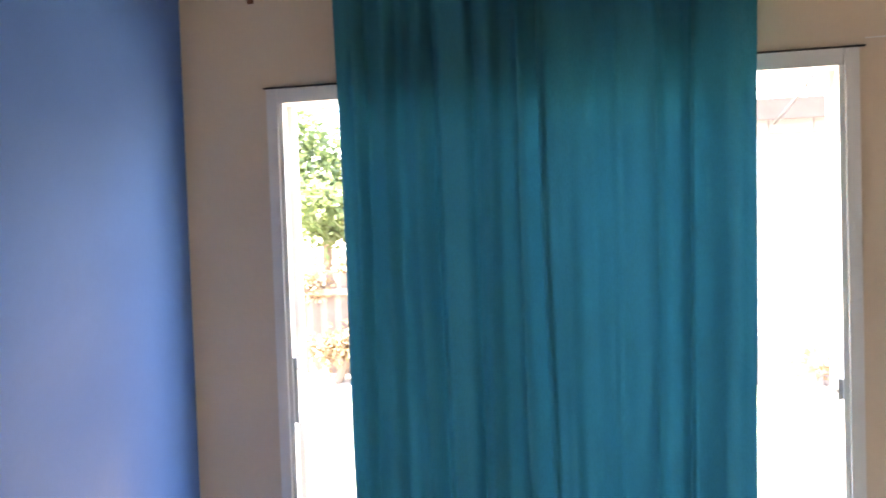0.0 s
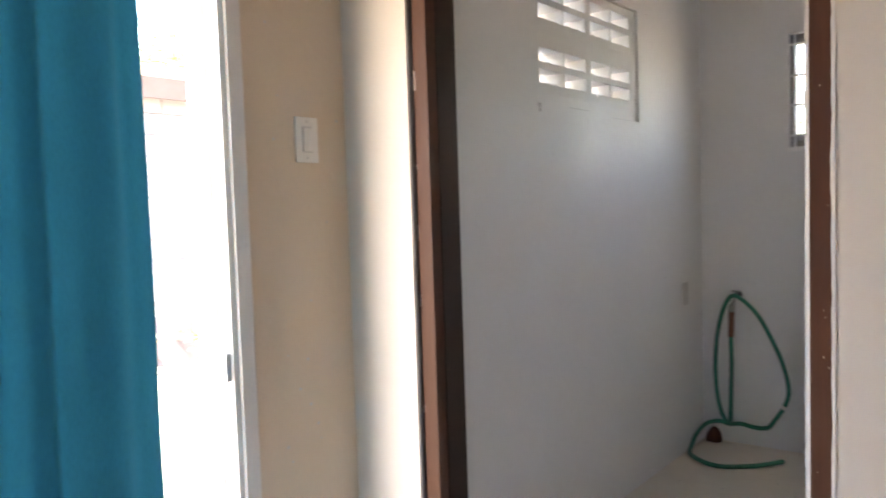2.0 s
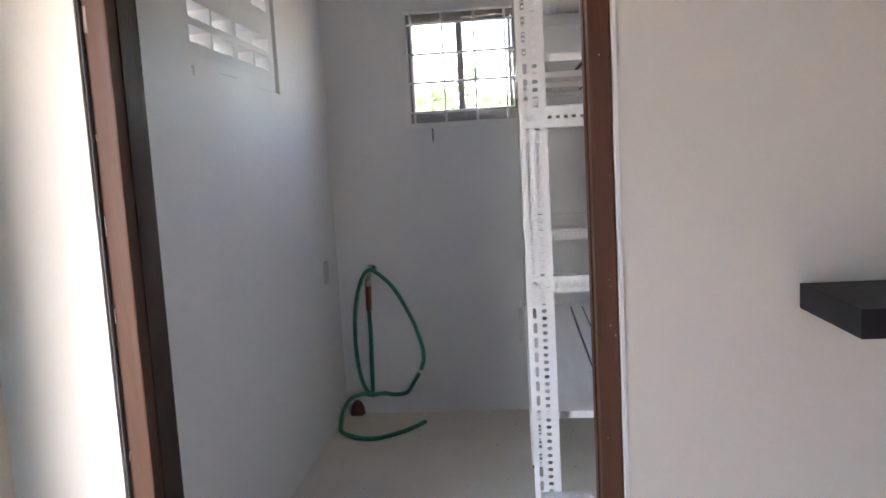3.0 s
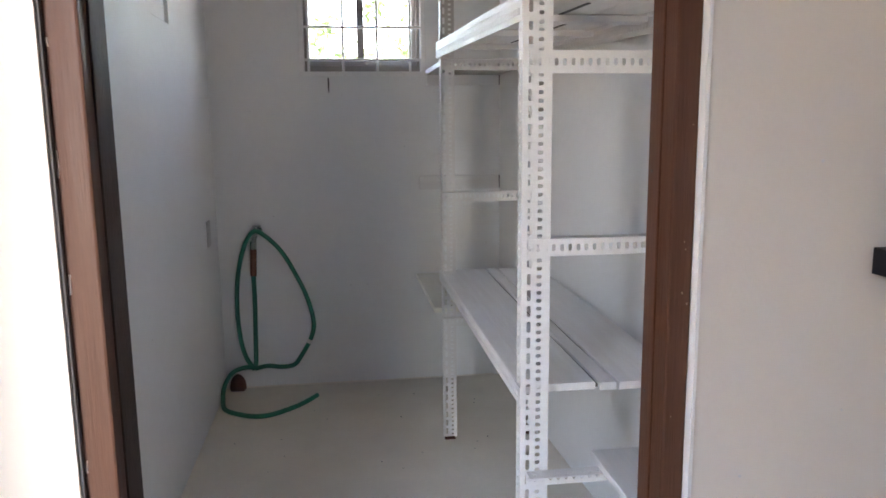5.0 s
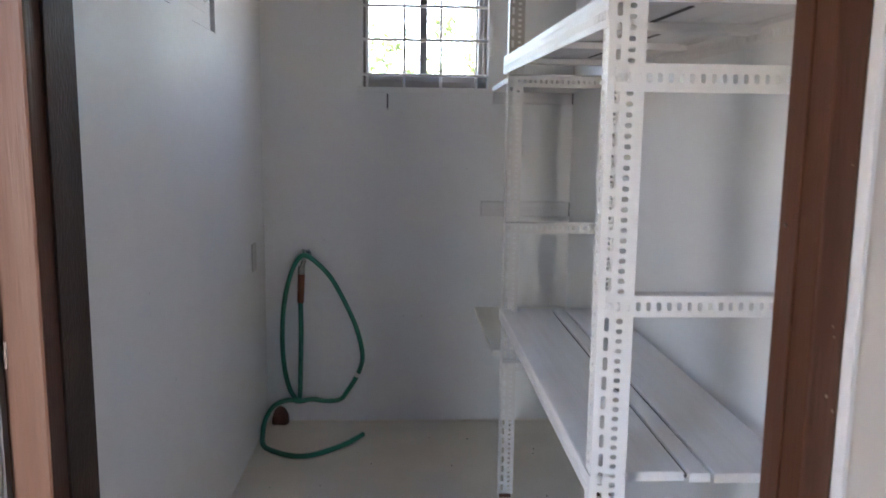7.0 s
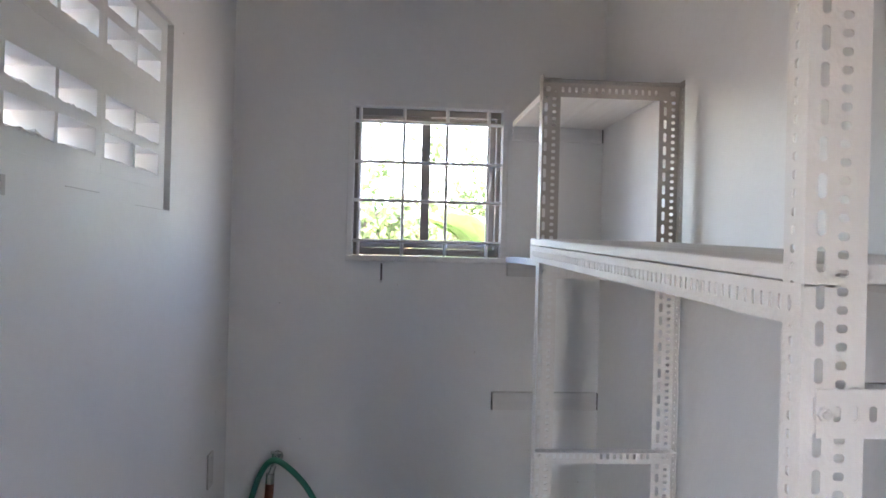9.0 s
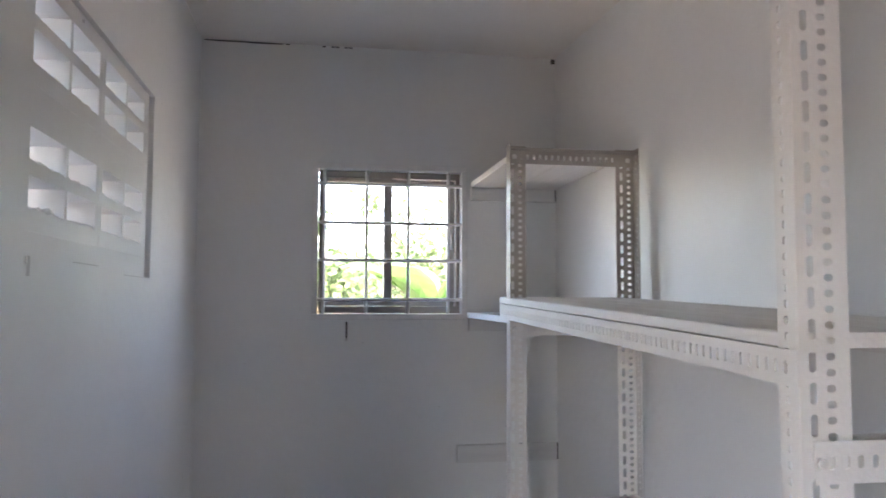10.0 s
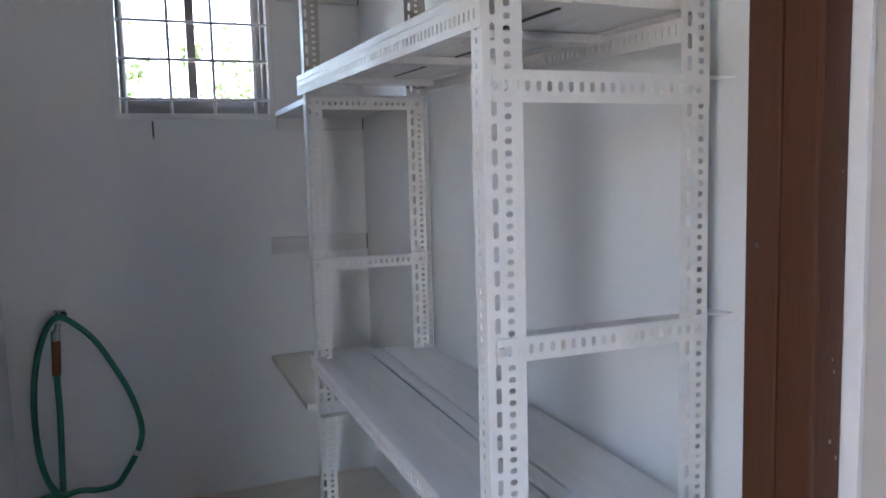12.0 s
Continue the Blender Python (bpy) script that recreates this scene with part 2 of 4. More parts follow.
# right wall, a little out of square
bm = bmesh.new()
corners = ((X_R, Y_B), (X_R + 0.25, Y_B), (X_R + 0.25, Y_W1), (1.700, Y_W1))
lo = [bm.verts.new((x, y, 0)) for x, y in corners]
hi = [bm.verts.new((x, y, Z_C)) for x, y in corners]
bm.faces.new(lo)
bm.faces.new(hi)
for i in range(4):
    j = (i + 1) % 4
    bm.faces.new((lo[i], lo[j], hi[j], hi[i]))
structure("wall_east", bm, M_WHITE, "plain white painted plaster wall behind the rack")

# wall with the doorway, cream towards the front room
structure("wall_doorway", boxes(
    ((X_OUT, Y_W0, 0), (D_L, Y_W1, Z_C)), ((D_R, Y_W0, 0), (X_FAR, Y_W1, Z_C)), ((D_L, Y_W0, D_T), (D_R, Y_W1, Z_C))), M_PALE, "pale cream painted wall round the store room doorway")
structure("wall_garden", boxes(
    ((X_OUT, E_R, 0), (X_E, Y_W0, Z_C)), ((X_OUT, Y_BLUE, 0), (X_E, E_L, Z_C)), ((X_OUT, E_L, E_T), (X_E, E_R, Z_C))), M_CREAM, "cream painted wall with a wide garden doorway")
structure("wall_blue", boxes(
    ((X_OUT, Y_BLUE - 0.12, 0), (B_L, Y_BLUE, Z_C)), ((B_R, Y_BLUE - 0.12, 0), (X_FAR + 0.12, Y_BLUE, Z_C)), ((B_L, Y_BLUE - 0.12, 2.09), (B_R, Y_BLUE, Z_C))), M_BLUE, "bright blue painted wall of the front room")
structure("wall_far", boxes(((X_FAR, Y_BLUE, 0), (X_FAR + 0.12, Y_W1, Z_C))), M_CREAM, "plain cream wall of the front room")

# cracks along the ceiling of the store room
bm = bmesh.new()
for i in range(34):
    x = X_L + 0.01 + i * 0.0125 * (1.0 if i < 26 else 1.4)
    w = 0.0035 + 0.0025 * noise.noise((x * 9, 0, 0))
    if i < 24 or i % 3:
        box(bm, (x, Y_B - 0.003, Z_C - 0.004 - w), (x + 0.0135, Y_B + 0.001, Z_C - 0.003))
structure("ceiling_crack", bm, M_CRACK, "thin dark crack between wall and ceiling", "crack")
structure("corner_crack", rough_edges(boxes(((X_R - 0.018, Y_B - 0.006, Z_C - 0.022), (X_R - 0.001, Y_B + 0.001, Z_C - 0.003))), 0.004, 60), M_CRACK, "small dark gap in the ceiling corner", "crack")

# ---------------------------------------------------------------- vent blocks, as pieces of the wall
def vent_block(y0, z0):
    """One hollow block, 0.411 wide and 0.205 high, with four sloping mouths."""
    w, h, xo, xi = 0.411, 0.205, X_OUT + 0.012, X_L - 0.010
    hw, hh, gy, gz = 0.179, 0.057, 0.014, 0.023
    my, mz = (w - 2 * hw - gy) / 2, (h - 2 * hh - gz) / 2
    bm = bmesh.new()
    ys = (0, my, my + hw, my + hw + gy, my + 2 * hw + gy, w)
    zs = (0, mz, mz + hh, mz + hh + gz, mz + 2 * hh + gz, h)
    for i in (0, 2, 4):
        box(bm, (xo, y0 + ys[i], z0), (xi, y0 + ys[i + 1], z0 + h))
    for i in (1, 3):
        for k in (0, 2, 4):
            box(bm, (xo, y0 + ys[i], z0 + zs[k]), (xi, y0 + ys[i + 1], z0 + zs[k + 1]))
        for k in (1, 3):        # the rough sloping bed inside each mouth
            a, b = y0 + ys[i], y0 + ys[i + 1]
            n = 25
            steps = (0, 0.2, 0.4, 0.6, 0.8, 0.93, 1)
            top = []
            for u in range(n):
                yy = a + (b - a) * u / (n - 1)
                lip = 0.002 + 0.008 * abs(noise.noise((yy * 55, z0 * 9, k))) + 0.004 * noise.noise((yy * 140, k, z0))
                row = []
                for s in steps:
                    bump = 0.016 * noise.noise((yy * 34, s * 5, z0 * 20 + k)) + 0.008 * noise.noise((yy * 90, s * 14, k))
                    z = z0 + zs[k] + lip + (1 - s) * hh * 0.38 + 0.7 * bump * (1 if s < 1 else 0.3)
                    row.append(bm.verts.new((xo + 0.02 + (xi - 0.003 - xo - 0.02) * s, yy, min(max(z, z0 + zs[k] + 0.001), z0 + zs[k] + hh - 0.006))))
                row.append(bm.verts.new((xi - 0.002, yy, z0 + zs[k] - 0.001)))
                top.append(row)
            for u in range(n - 1):
                for i2 in range(len(steps)):
                    bm.faces.new((top[u][i2], top[u + 1][i2], top[u + 1][i2 + 1], top[u][i2 + 1]))
    return bm


for z0 in (1.766, 2.010):
    for y0 in (1.3080, 1.7270):
        part("vent_block", vent_block(y0, z0), M_WHITE, wall_west)
XM = X_L - 0.0103
bm = boxes(((X_OUT + 0.02, V_Y0, V_Z0), (XM, 2.172, 1.7658)),
           ((X_OUT + 0.02, V_Y0, 1.9712), (XM, 2.172, 2.0098)),
           *[((X_OUT + 0.02, ya, za), (XM, yb, zb)) for ya, yb in ((V_Y0, 1.3078), (1.7192, 1.7268), (2.1382, 2.172)) for za, zb in ((1.766, 1.971), (2.010, V_Z1 - 0.001))],
           ((X_OUT + 0.02, 2.1723, V_Z0), (X_L - 0.018, V_Y1, V_Z1)))
part("mortar", bm, M_WHITE, wall_west)
bm = boxes(((X_L - 0.002, V_Y0 + 0.24, V_Z0 + 0.012), (X_L + 0.0004, V_Y0 + 0.40, V_Z0 + 0.0135)),
           ((X_L - 0.002, V_Y0 + 0.62, V_Z0 - 0.001), (X_L + 0.0004, V_Y1 - 0.03, V_Z0 + 0.0005)))
part("hairline_crack", rough_edges(bm, 0.0004, 40), M_PATCH, wall_west)
bm = boxes(((X_L - 0.002, 1.304, V_Z0 - 0.02), (X_L + 0.0003, 1.318, V_Z0 + 0.012)))
part("scuff", rough_edges(bm, 0.0004, 60), M_PATCH, wall_west)

# ---------------------------------------------------------------- store room window
win = thing("window_1", "small sliding window with bronze aluminium frame and white burglar bars", "window", (0.92, Y_B, WZ0), kind="structure")


def at(ob, bm):
    bmesh.ops.translate(bm, verts=bm.verts, vec=-Vector(ob.location))
    return bm


t = 0.022
part("casing", at(win, boxes(((0.610, Y_B - 0.008, 1.574), (1.230, Y_B - 0.0005, 1.574 + t)), ((0.610, Y_B - 0.008, 2.194 - t), (1.230, Y_B - 0.0005, 2.194)),
                      ((0.610, Y_B - 0.008, 1.574 + t), (0.610 + t, Y_B - 0.0005, 2.194 - t)), ((1.230 - t, Y_B - 0.008, 1.574 + t), (1.230, Y_B - 0.0005, 2.194 - t)), bevel=0.002)), M_GRILL, win, "white painted casing")
f0, f1, g0, g1 = W0 + 0.002, W1 - 0.002, WZ0 + 0.002, WZ1 - 0.002
part("window_frame", at(win, boxes(((f0, Y_B + 0.024, g0), (f1, Y_B + 0.084, g0 + 0.028)), ((f0, Y_B + 0.024, g1 - 0.026), (f1, Y_B + 0.084, g1)),
                            ((f0, Y_B + 0.024, g0 + 0.028), (f0 + 0.016, Y_B + 0.084, g1 - 0.026)), ((f1 - 0.016, Y_B + 0.024, g0 + 0.028), (f1, Y_B + 0.084, g1 - 0.026)), bevel=0.002)), M_ALU, win)
for a, b, y in ((f0 + 0.017, 0.928, Y_B + 0.027), (0.896, f1 - 0.017, Y_B + 0.056)):
    sash = part("sash", at(win, boxes(((a, y, g0 + 0.029), (b, y + 0.026, g0 + 0.029 + 0.026)), ((a, y, g1 - 0.027 - 0.016), (b, y + 0.026, g1 - 0.027)),
                                  ((a, y, g0 + 0.055), (a + (0.012 if a < 0.8 else 0.034), y + 0.026, g1 - 0.043)), ((b - (0.034 if a < 0.8 else 0.020), y, g0 + 0.055), (b, y + 0.026, g1 - 0.043)), bevel=0.0015)), M_ALU, win)
    pane = part("pane", at(win, boxes(((a + 0.006, y + 0.011, g0 + 0.05), (b - 0.006, y + 0.015, g1 - 0.04)))), m_glass, sash)
    pane.visible_shadow = False
for z in (1.653, 1.809, 1.958, 2.114):
    part("grill_bar", at(win, cylinder(bmesh.new(), (W0 - 0.006, Y_B + 0.008, z), (W1 + 0.006, Y_B + 0.007, z), 0.0068, n=10)), M_GRILL, win)
for x in (0.655, 0.824, 0.992, 1.155):
    part("grill_bar", at(win, cylinder(bmesh.new(), (x, Y_B + 0.016, WZ0 - 0.008), (x, Y_B + 0.016, WZ1 + 0.004), 0.0068, n=10)), M_GRILL, win)
part("latch", at(win, boxes(((f1 - 0.032, Y_B + 0.044, 1.86), (f1 - 0.020, Y_B + 0.0555, 1.92)), bevel=0.002)), M_ALU, win)

# small things on the back wall
hook = thing("wall_hook", "small dark metal hook in the wall below the window", "hook", (0.749, Y_B, 1.525))
part("shank", at(hook, boxes(((0.7445, Y_B - 0.007, 1.502), (0.7515, Y_B + 0.002, 1.566)), bevel=0.001)), M_CRACK, hook)
part("tip", at(hook, boxes(((0.743, Y_B - 0.013, 1.492), (0.753, Y_B - 0.002, 1.502)), bevel=0.001)), M_PATCH, hook)


def cleat(x0, x1, z0, z1, label):
    ob = thing("cleat", label, "shelf support", ((x0 + x1) / 2, Y_B, z0), "wall cleats")
    part("batten", at(ob, rough_edges(boxes(((x0, Y_B - 0.02, z0), (x1, Y_B - 0.0005, z1)), bevel=0.003), 0.001, 14)), M_BOARD_X, ob)
    part("end_gap", at(ob, boxes(((x1 + 0.0005, Y_B - 0.017, z0 + 0.002), (x1 + 0.005, Y_B - 0.0005, z1 - 0.002)))), M_CRACK, ob, "dark gap at the end")
    return ob


cleat(1.245, 1.598, 2.056, 2.110, "white painted batten carrying the top wall shelf")
cleat(1.234, 1.600, 1.528, 1.580, "white painted batten carrying the middle wall shelf")
cleat(1.187, 1.601, 1.008, 1.077, "bare white painted batten on the back wall")


def wall_shelf(x0, x1, y0, y1, z, planks, label, mat=M_BOARD):
    ob = thing("wall_shelf", label, "shelf", ((x0 + x1) / 2, y1, z), "wall shelves")
    w = (x1 - x0) / planks
    for i in range(planks):
        bm = boxes(((x0 + i * w + 0.001, y0 + 0.006 * (i % 2), z), (x0 + (i + 1) * w - 0.0015, y1 - 0.001, z + 0.022)), bevel=0.003)
        part("plank", at(ob, rough_edges(bm, 0.0015, 9)), mat, ob)
    return ob


wall_shelf(1.165, 1.600, 2.240, 3.0, 0.548, 2, "low cream painted board shelf in the corner behind the rack", M_BOARD_CREAM)
wall_shelf(1.228, 1.605, 2.320, 3.0, 1.581, 2, "middle white painted board shelf beside the window")
wall_shelf(1.245, 1.605, 2.32, 3.0, 2.111, 2, "top white painted board shelf beside the window")

# ---------------------------------------------------------------- slotted steel rack
def plate(bm, length, cols, width, thick, m):
    """A perforated strip: z along its length, u across its width. cols: (centre, pitch, hole length, hole width, first)."""
    def put(u, z, d):
        return bm.verts.new(m @ Vector((u, d, z)))

    def cell(u0, u1, z0, z1, cu, cz, hw, hl):
        cut = 0.55 * min(hw, hl)
        hole = ((-hw, -hl + cut), (-hw + cut, -hl), (hw - cut, -hl), (hw, -hl + cut), (hw, hl - cut), (hw - cut, hl), (-hw + cut, hl), (-hw, hl - cut))
        rim = ((u0, z0), (u0, z0), (u1, z0), (u1, z0), (u1, z1), (u1, z1), (u0, z1), (u0, z1))
        rings = []
        for d in (0, thick):
            inner = [put(cu + a, cz + b, d) for a, b in hole]
            four = [put(a, b, d) for a, b in rim[::2]]
            outer = [four[i // 2] for i in range(8)]
            for i in range(8):
                j = (i + 1) % 8
                quad = [outer[i], outer[j], inner[j], inner[i]] if outer[i] is not outer[j] else [outer[i], inner[j], inner[i]]
                bm.faces.new(quad)
            rings.append(inner)
        for i in range(8):
            j = (i + 1) % 8
            bm.faces.new((rings[0][i], rings[0][j], rings[1][j], rings[1][i]))

    def slab(u0, u1, z0, z1):
        if z1 - z0 > 1.8:
            slab(u0, u1, z0, 1.62)
            z0 = 1.62
        vs = [put(u, z, d) for d in (0, thick) for u, z in ((u0, z0), (u1, z0), (u1, z1), (u0, z1))]
        for q in ((0, 1, 2, 3), (4, 7, 6, 5), (0, 4, 5, 1), (1, 5, 6, 2), (2, 6, 7, 3), (3, 7, 4, 0)):
            bm.faces.new([vs[i] for i in q])

    edge = 0.0
    for c, pitch, hl, hw, first in cols:
        half = hw / 2 + 0.002
        slab(edge, c - half, 0, length)
        z = first
        slab(c - half, c + half, 0, z)
        while z + pitch < length:
            cell(c - half, c + half, z, z + pitch, c, z + pitch / 2, hw / 2, hl / 2)
            z += pitch
        slab(c - half, c + half, z, length)
        edge = c + half
    slab(edge, width, 0, length)


def basis(origin, u, d, z):
    m = Matrix.Identity(4)
    for i, v in enumerate((u, d, z)):
        for k in range(3):
            m[k][i] = v[k]
    m.translation = origin
    return m


WIDE = ((0.018, 0.038, 0.026, 0.0095, 0.008), (0.042, 0.019, 0.009, 0.012, 0.004))
NARROW = ((0.020, 0.0195, 0.010, 0.008, 0.006),)
R_X0, R_X1, R_Y0, R_Y1, R_H = 1.195, 1.606, 0.845, 2.224, 2.125
R_XF = 1.626                                        # outer side of the front post by the wall
rack = thing("slotted_rack", "white painted slotted steel angle rack with board shelves", "rack", (R_X0, R_Y0, 0))


def angle(name, length, wide, narrow, m_wide, m_narrow, dark_above=9.0):
    """An angle post; its upper part can take the darker grey-brown steel."""
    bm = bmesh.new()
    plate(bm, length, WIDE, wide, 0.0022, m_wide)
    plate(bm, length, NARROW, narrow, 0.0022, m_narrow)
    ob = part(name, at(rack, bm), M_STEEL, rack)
    ob.data.materials.append(M_STEEL_DARK)
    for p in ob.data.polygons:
        p.material_index = 1 if p.center.z > dark_above else 0
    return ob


Z = (0, 0, 1)
# posts: wide flange across, narrow flange along the rack
angle("post", R_H, 0.068, 0.038, basis((R_X0, R_Y0, 0), (1, 0, 0), (0, 1, 0), Z), basis((R_X0, R_Y0 + 0.0024, 0), (0, 1, 0), (1, 0, 0), Z))
angle("post", R_H, 0.060, 0.038, basis((R_XF - 0.060, R_Y0, 0), (1, 0, 0), (0, 1, 0), Z), basis((R_XF, R_Y0 + 0.0024, 0), (0, 1, 0), (-1, 0, 0), Z))
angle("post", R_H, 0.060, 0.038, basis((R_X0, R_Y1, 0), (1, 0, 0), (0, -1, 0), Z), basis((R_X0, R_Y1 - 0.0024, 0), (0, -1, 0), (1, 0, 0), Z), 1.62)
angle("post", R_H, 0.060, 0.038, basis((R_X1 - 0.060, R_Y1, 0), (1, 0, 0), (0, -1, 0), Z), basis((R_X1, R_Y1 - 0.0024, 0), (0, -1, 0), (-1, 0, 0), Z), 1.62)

# end rails: upright flange to the outside, flat flange above, a bolt at each end
def end_rail(y, out, z_top, x0, x1, x_plate, depth=0.042, mat=M_STEEL):
    """out: the side to which the flat flange turns; x1: the end of the flange, x_plate: the end of the upright face."""
    bm = bmesh.new()
    plate(bm, x_plate - x0, ((depth / 2, 0.0195, 0.0085, 0.016, 0.012),), depth, 0.0022, basis((x0, y, z_top), (0, 0, -1), (0, -1, 0), (1, 0, 0)))
    plate(bm, x1 - x0, ((0.020, 0.0195, 0.008, 0.006, 0.006),), 0.038, 0.0022, basis((x0, y + 0.003 * out, z_top), (0, out, 0), (0, 0, -1), (1, 0, 0)))
    rail = part("end_rail", at(rack, bm), mat, rack)
    for x in (R_X0 + 0.022, x_plate - 0.022):
        yb, z = y - 0.0022, z_top - depth / 2
        bm = cylinder(bmesh.new(), (x, yb, z), (x, yb - 0.004, z), 0.008, 0.0075, 6)
        cylinder(bm, (x, yb - 0.004, z), (x, yb - 0.007, z), 0.0045, 0.004, 8)
        part("bolt", at(rack, bm), M_BOLT, rail)


end_rail(R_Y0 - 0.0025, 1, 1.491, R_X0 + 0.014, 1.684, R_XF - 0.003, 0.050)
end_rail(R_Y0 - 0.0025, 1, 1.070, R_X0 + 0.014, 1.684, R_XF - 0.003, 0.040)
end_rail(R_Y0 - 0.0025, -1, 0.506, R_X0 + 0.014, 1.684, R_XF - 0.003, 0.038)
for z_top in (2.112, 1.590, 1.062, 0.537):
    end_rail(R_Y1 - 0.0065, -1, z_top, R_X0 + 0.004, R_X1 - 0.002, R_X1 - 0.002, 0.042, M_STEEL_DARK if z_top > 2 else M_STEEL)

# long rails and boards
def leaned(bm, rise):
    """Lets a shelf rise a little towards the back, as the rack stands."""
    for v in bm.verts:
        v.co.z += rise * (v.co.y - R_Y0)
    return bm


def shelf(z_rail, rise, y_end, board_y0, planks, z_board, tray=False):
    z_low = z_rail - 0.032 if tray else z_rail - 0.0005
    slots = ((0.022, 0.0195, 0.0075, 0.017, 0.012),)
    for x, s in ((R_X0 - 0.0026, 1), (R_X1 + 0.0016, -1)):
        bm = bmesh.new()
        plate(bm, y_end - R_Y0, slots, 0.044, 0.0022, basis((x, R_Y0, z_rail - 0.016 if tray and s < 0 else z_rail), (0, 0, -1), (s, 0, 0), (0, 1, 0)))
        plate(bm, y_end - R_Y0, () if tray else NARROW, 0.036, 0.0022,
              basis((x + 0.0026 * s, R_Y0, z_rail + 0.0015 if tray and s > 0 else z_low - (0.002 if tray else 0)), (s, 0, 0), (0, 0, -1), (0, 1, 0)))
        part("long_rail", at(rack, leaned(bm, rise)), M_STEEL, rack)
    for i, (a, b, dy) in enumerate(planks):
        bm = bmesh.new()
        n = 14
        rows = []
        y0, y1 = board_y0 + dy, y_end + 0.008 - dy * 0.4
        for k in range(n + 1):
            y = y0 + (y1 - y0) * k / n
            wob = 0.0022 * noise.noise((i * 7.3, y * 2.2, z_rail))
            sag = 0.0016 * noise.noise((i * 3.1, y * 1.7, 5 + z_rail))
            rows.append([bm.verts.new((x + wob, y, z + sag)) for x, z in ((a, z_board - 0.019), (b, z_board - 0.019), (b, z_board - 0.0025), (b - 0.003, z_board), (a + 0.003, z_board), (a, z_board - 0.0025))])
        for k in range(n):
            for j in range(6):
                bm.faces.new((rows[k][j], rows[k][(j + 1) % 6], rows[k + 1][(j + 1) % 6], rows[k + 1][j]))
        bm.faces.new(rows[0])
        bm.faces.new(rows[-1][::-1])
        part("plank", at(rack, leaned(bm, rise)), M_BOARD, rack)


shelf(0.716, 0.011, 2.272, 0.866, ((1.196, 1.390, 0.012), (1.398, 1.440, 0.004), (1.448, 1.625, 0.0)), 0.708, True)
shelf(1.598, 0.031, 2.300, 0.856, ((1.196, 1.360, 0.0), (1.3625, 1.446, -0.004), (1.449, 1.602, 0.003)), 1.619)

# dark strips in the lower shelf's joints, standing in for the shade between planks
for a, b in ((1.3885, 1.3995), (1.4385, 1.4495)):
    part("joint_shade", at(rack, leaned(boxes(((a, 0.885, 0.692), (b, 2.25, 0.6995))), 0.011)), M_CRACK, rack)

# thin battens under the upper shelf, and dark open joints between them
for y in (2.10, 1.55, 1.12):
    part("batten", at(rack, leaned(rough_edges(boxes(((1.20, y, 1.580), (1.598, y + 0.06, 1.5985)), bevel=0.003), 0.002, 9), 0.031)), M_BOARD_X, rack)
for x0, x1, y0, y1 in ((1.357, 1.366, 0.90, 1.30), (1.445, 1.452, 1.20, 2.05)):
    part("open_joint", at(rack, leaned(boxes(((x0, y0, 1.5975), (x1, y1, 1.6003))), 0.031)), M_CRACK, rack)

# rusty foot plates
for x in (R_X0, R_X1 - 0.062):
    part("foot", at(rack, boxes(((x + 0.004, R_Y1 - 0.03, 0.0), (x + 0.05, R_Y1 - 0.004, 0.003)))), M_DRAIN, rack, "rusty foot plate")
    part("foot", at(rack, boxes(((x + 0.004, R_Y0 + 0.004, 0.0), (x + 0.056, R_Y0 + 0.04, 0.003)))), M_DRAIN, rack, "rusty foot plate")

loose = tagged(part("loose_board", rough_edges(boxes(((1.385, 0.45, 0.5085), (1.670, 0.890, 0.527)), bevel=0.003), 0.0015, 8), M_BOARD), "loose white painted board lying on the rack's low rail", "board")

# ---------------------------------------------------------------- hose, tap, drain
hose = thing("garden_hose", "green rubber hose hung on a tap, trailing over the floor", "hose", (0.37, 2.95, 0.0))


def h(points):
    return [Vector(p) - Vector(hose.location) for p in points]


tube("hung_length", h([(0.346, 2.945, 0.60), (0.345, 2.955, 0.45), (0.340, 2.957, 0.30), (0.335, 2.957, 0.15), (0.33, 2.94, 0.115)]), 0.0115, M_HOSE, hose)
tube("loop", h([(0.33, 2.945, 0.118), (0.395, 2.952, 0.128), (0.46, 2.955, 0.118), (0.525, 2.958, 0.125), (0.560, 2.96, 0.165), (0.615, 2.962, 0.26), (0.632, 2.963, 0.345),
                (0.605, 2.962, 0.47), (0.555, 2.96, 0.59), (0.488, 2.958, 0.714), (0.42, 2.95, 0.79), (0.368, 2.925, 0.826), (0.325, 2.94, 0.785), (0.288, 2.955, 0.69), (0.264, 2.96, 0.567), (0.256, 2.96, 0.42),
                (0.264, 2.96, 0.28), (0.287, 2.955, 0.18), (0.325, 2.93, 0.128), (0.33, 2.925, 0.118)]), 0.0115, M_HOSE, hose)
tube("floor_length", h([(0.345, 2.93, 0.125), (0.285, 2.92, 0.135), (0.222, 2.90, 0.115), (0.192, 2.84, 0.07), (0.192, 2.77, 0.03), (0.212, 2.68, 0.0125), (0.275, 2.61, 0.0125), (0.36, 2.565, 0.0125), (0.44, 2.575, 0.0125), (0.54, 2.655, 0.0125), (0.60, 2.73, 0.0125), (0.643, 2.80, 0.0125)]), 0.0115, M_HOSE, hose)
grip = part("grip", at(hose, cylinder(bmesh.new(), (0.346, 2.945, 0.60), (0.352, 2.942, 0.735), 0.0155, 0.0165, 12)), M_RUST, hose, "worn brown hose grip", smooth=False)
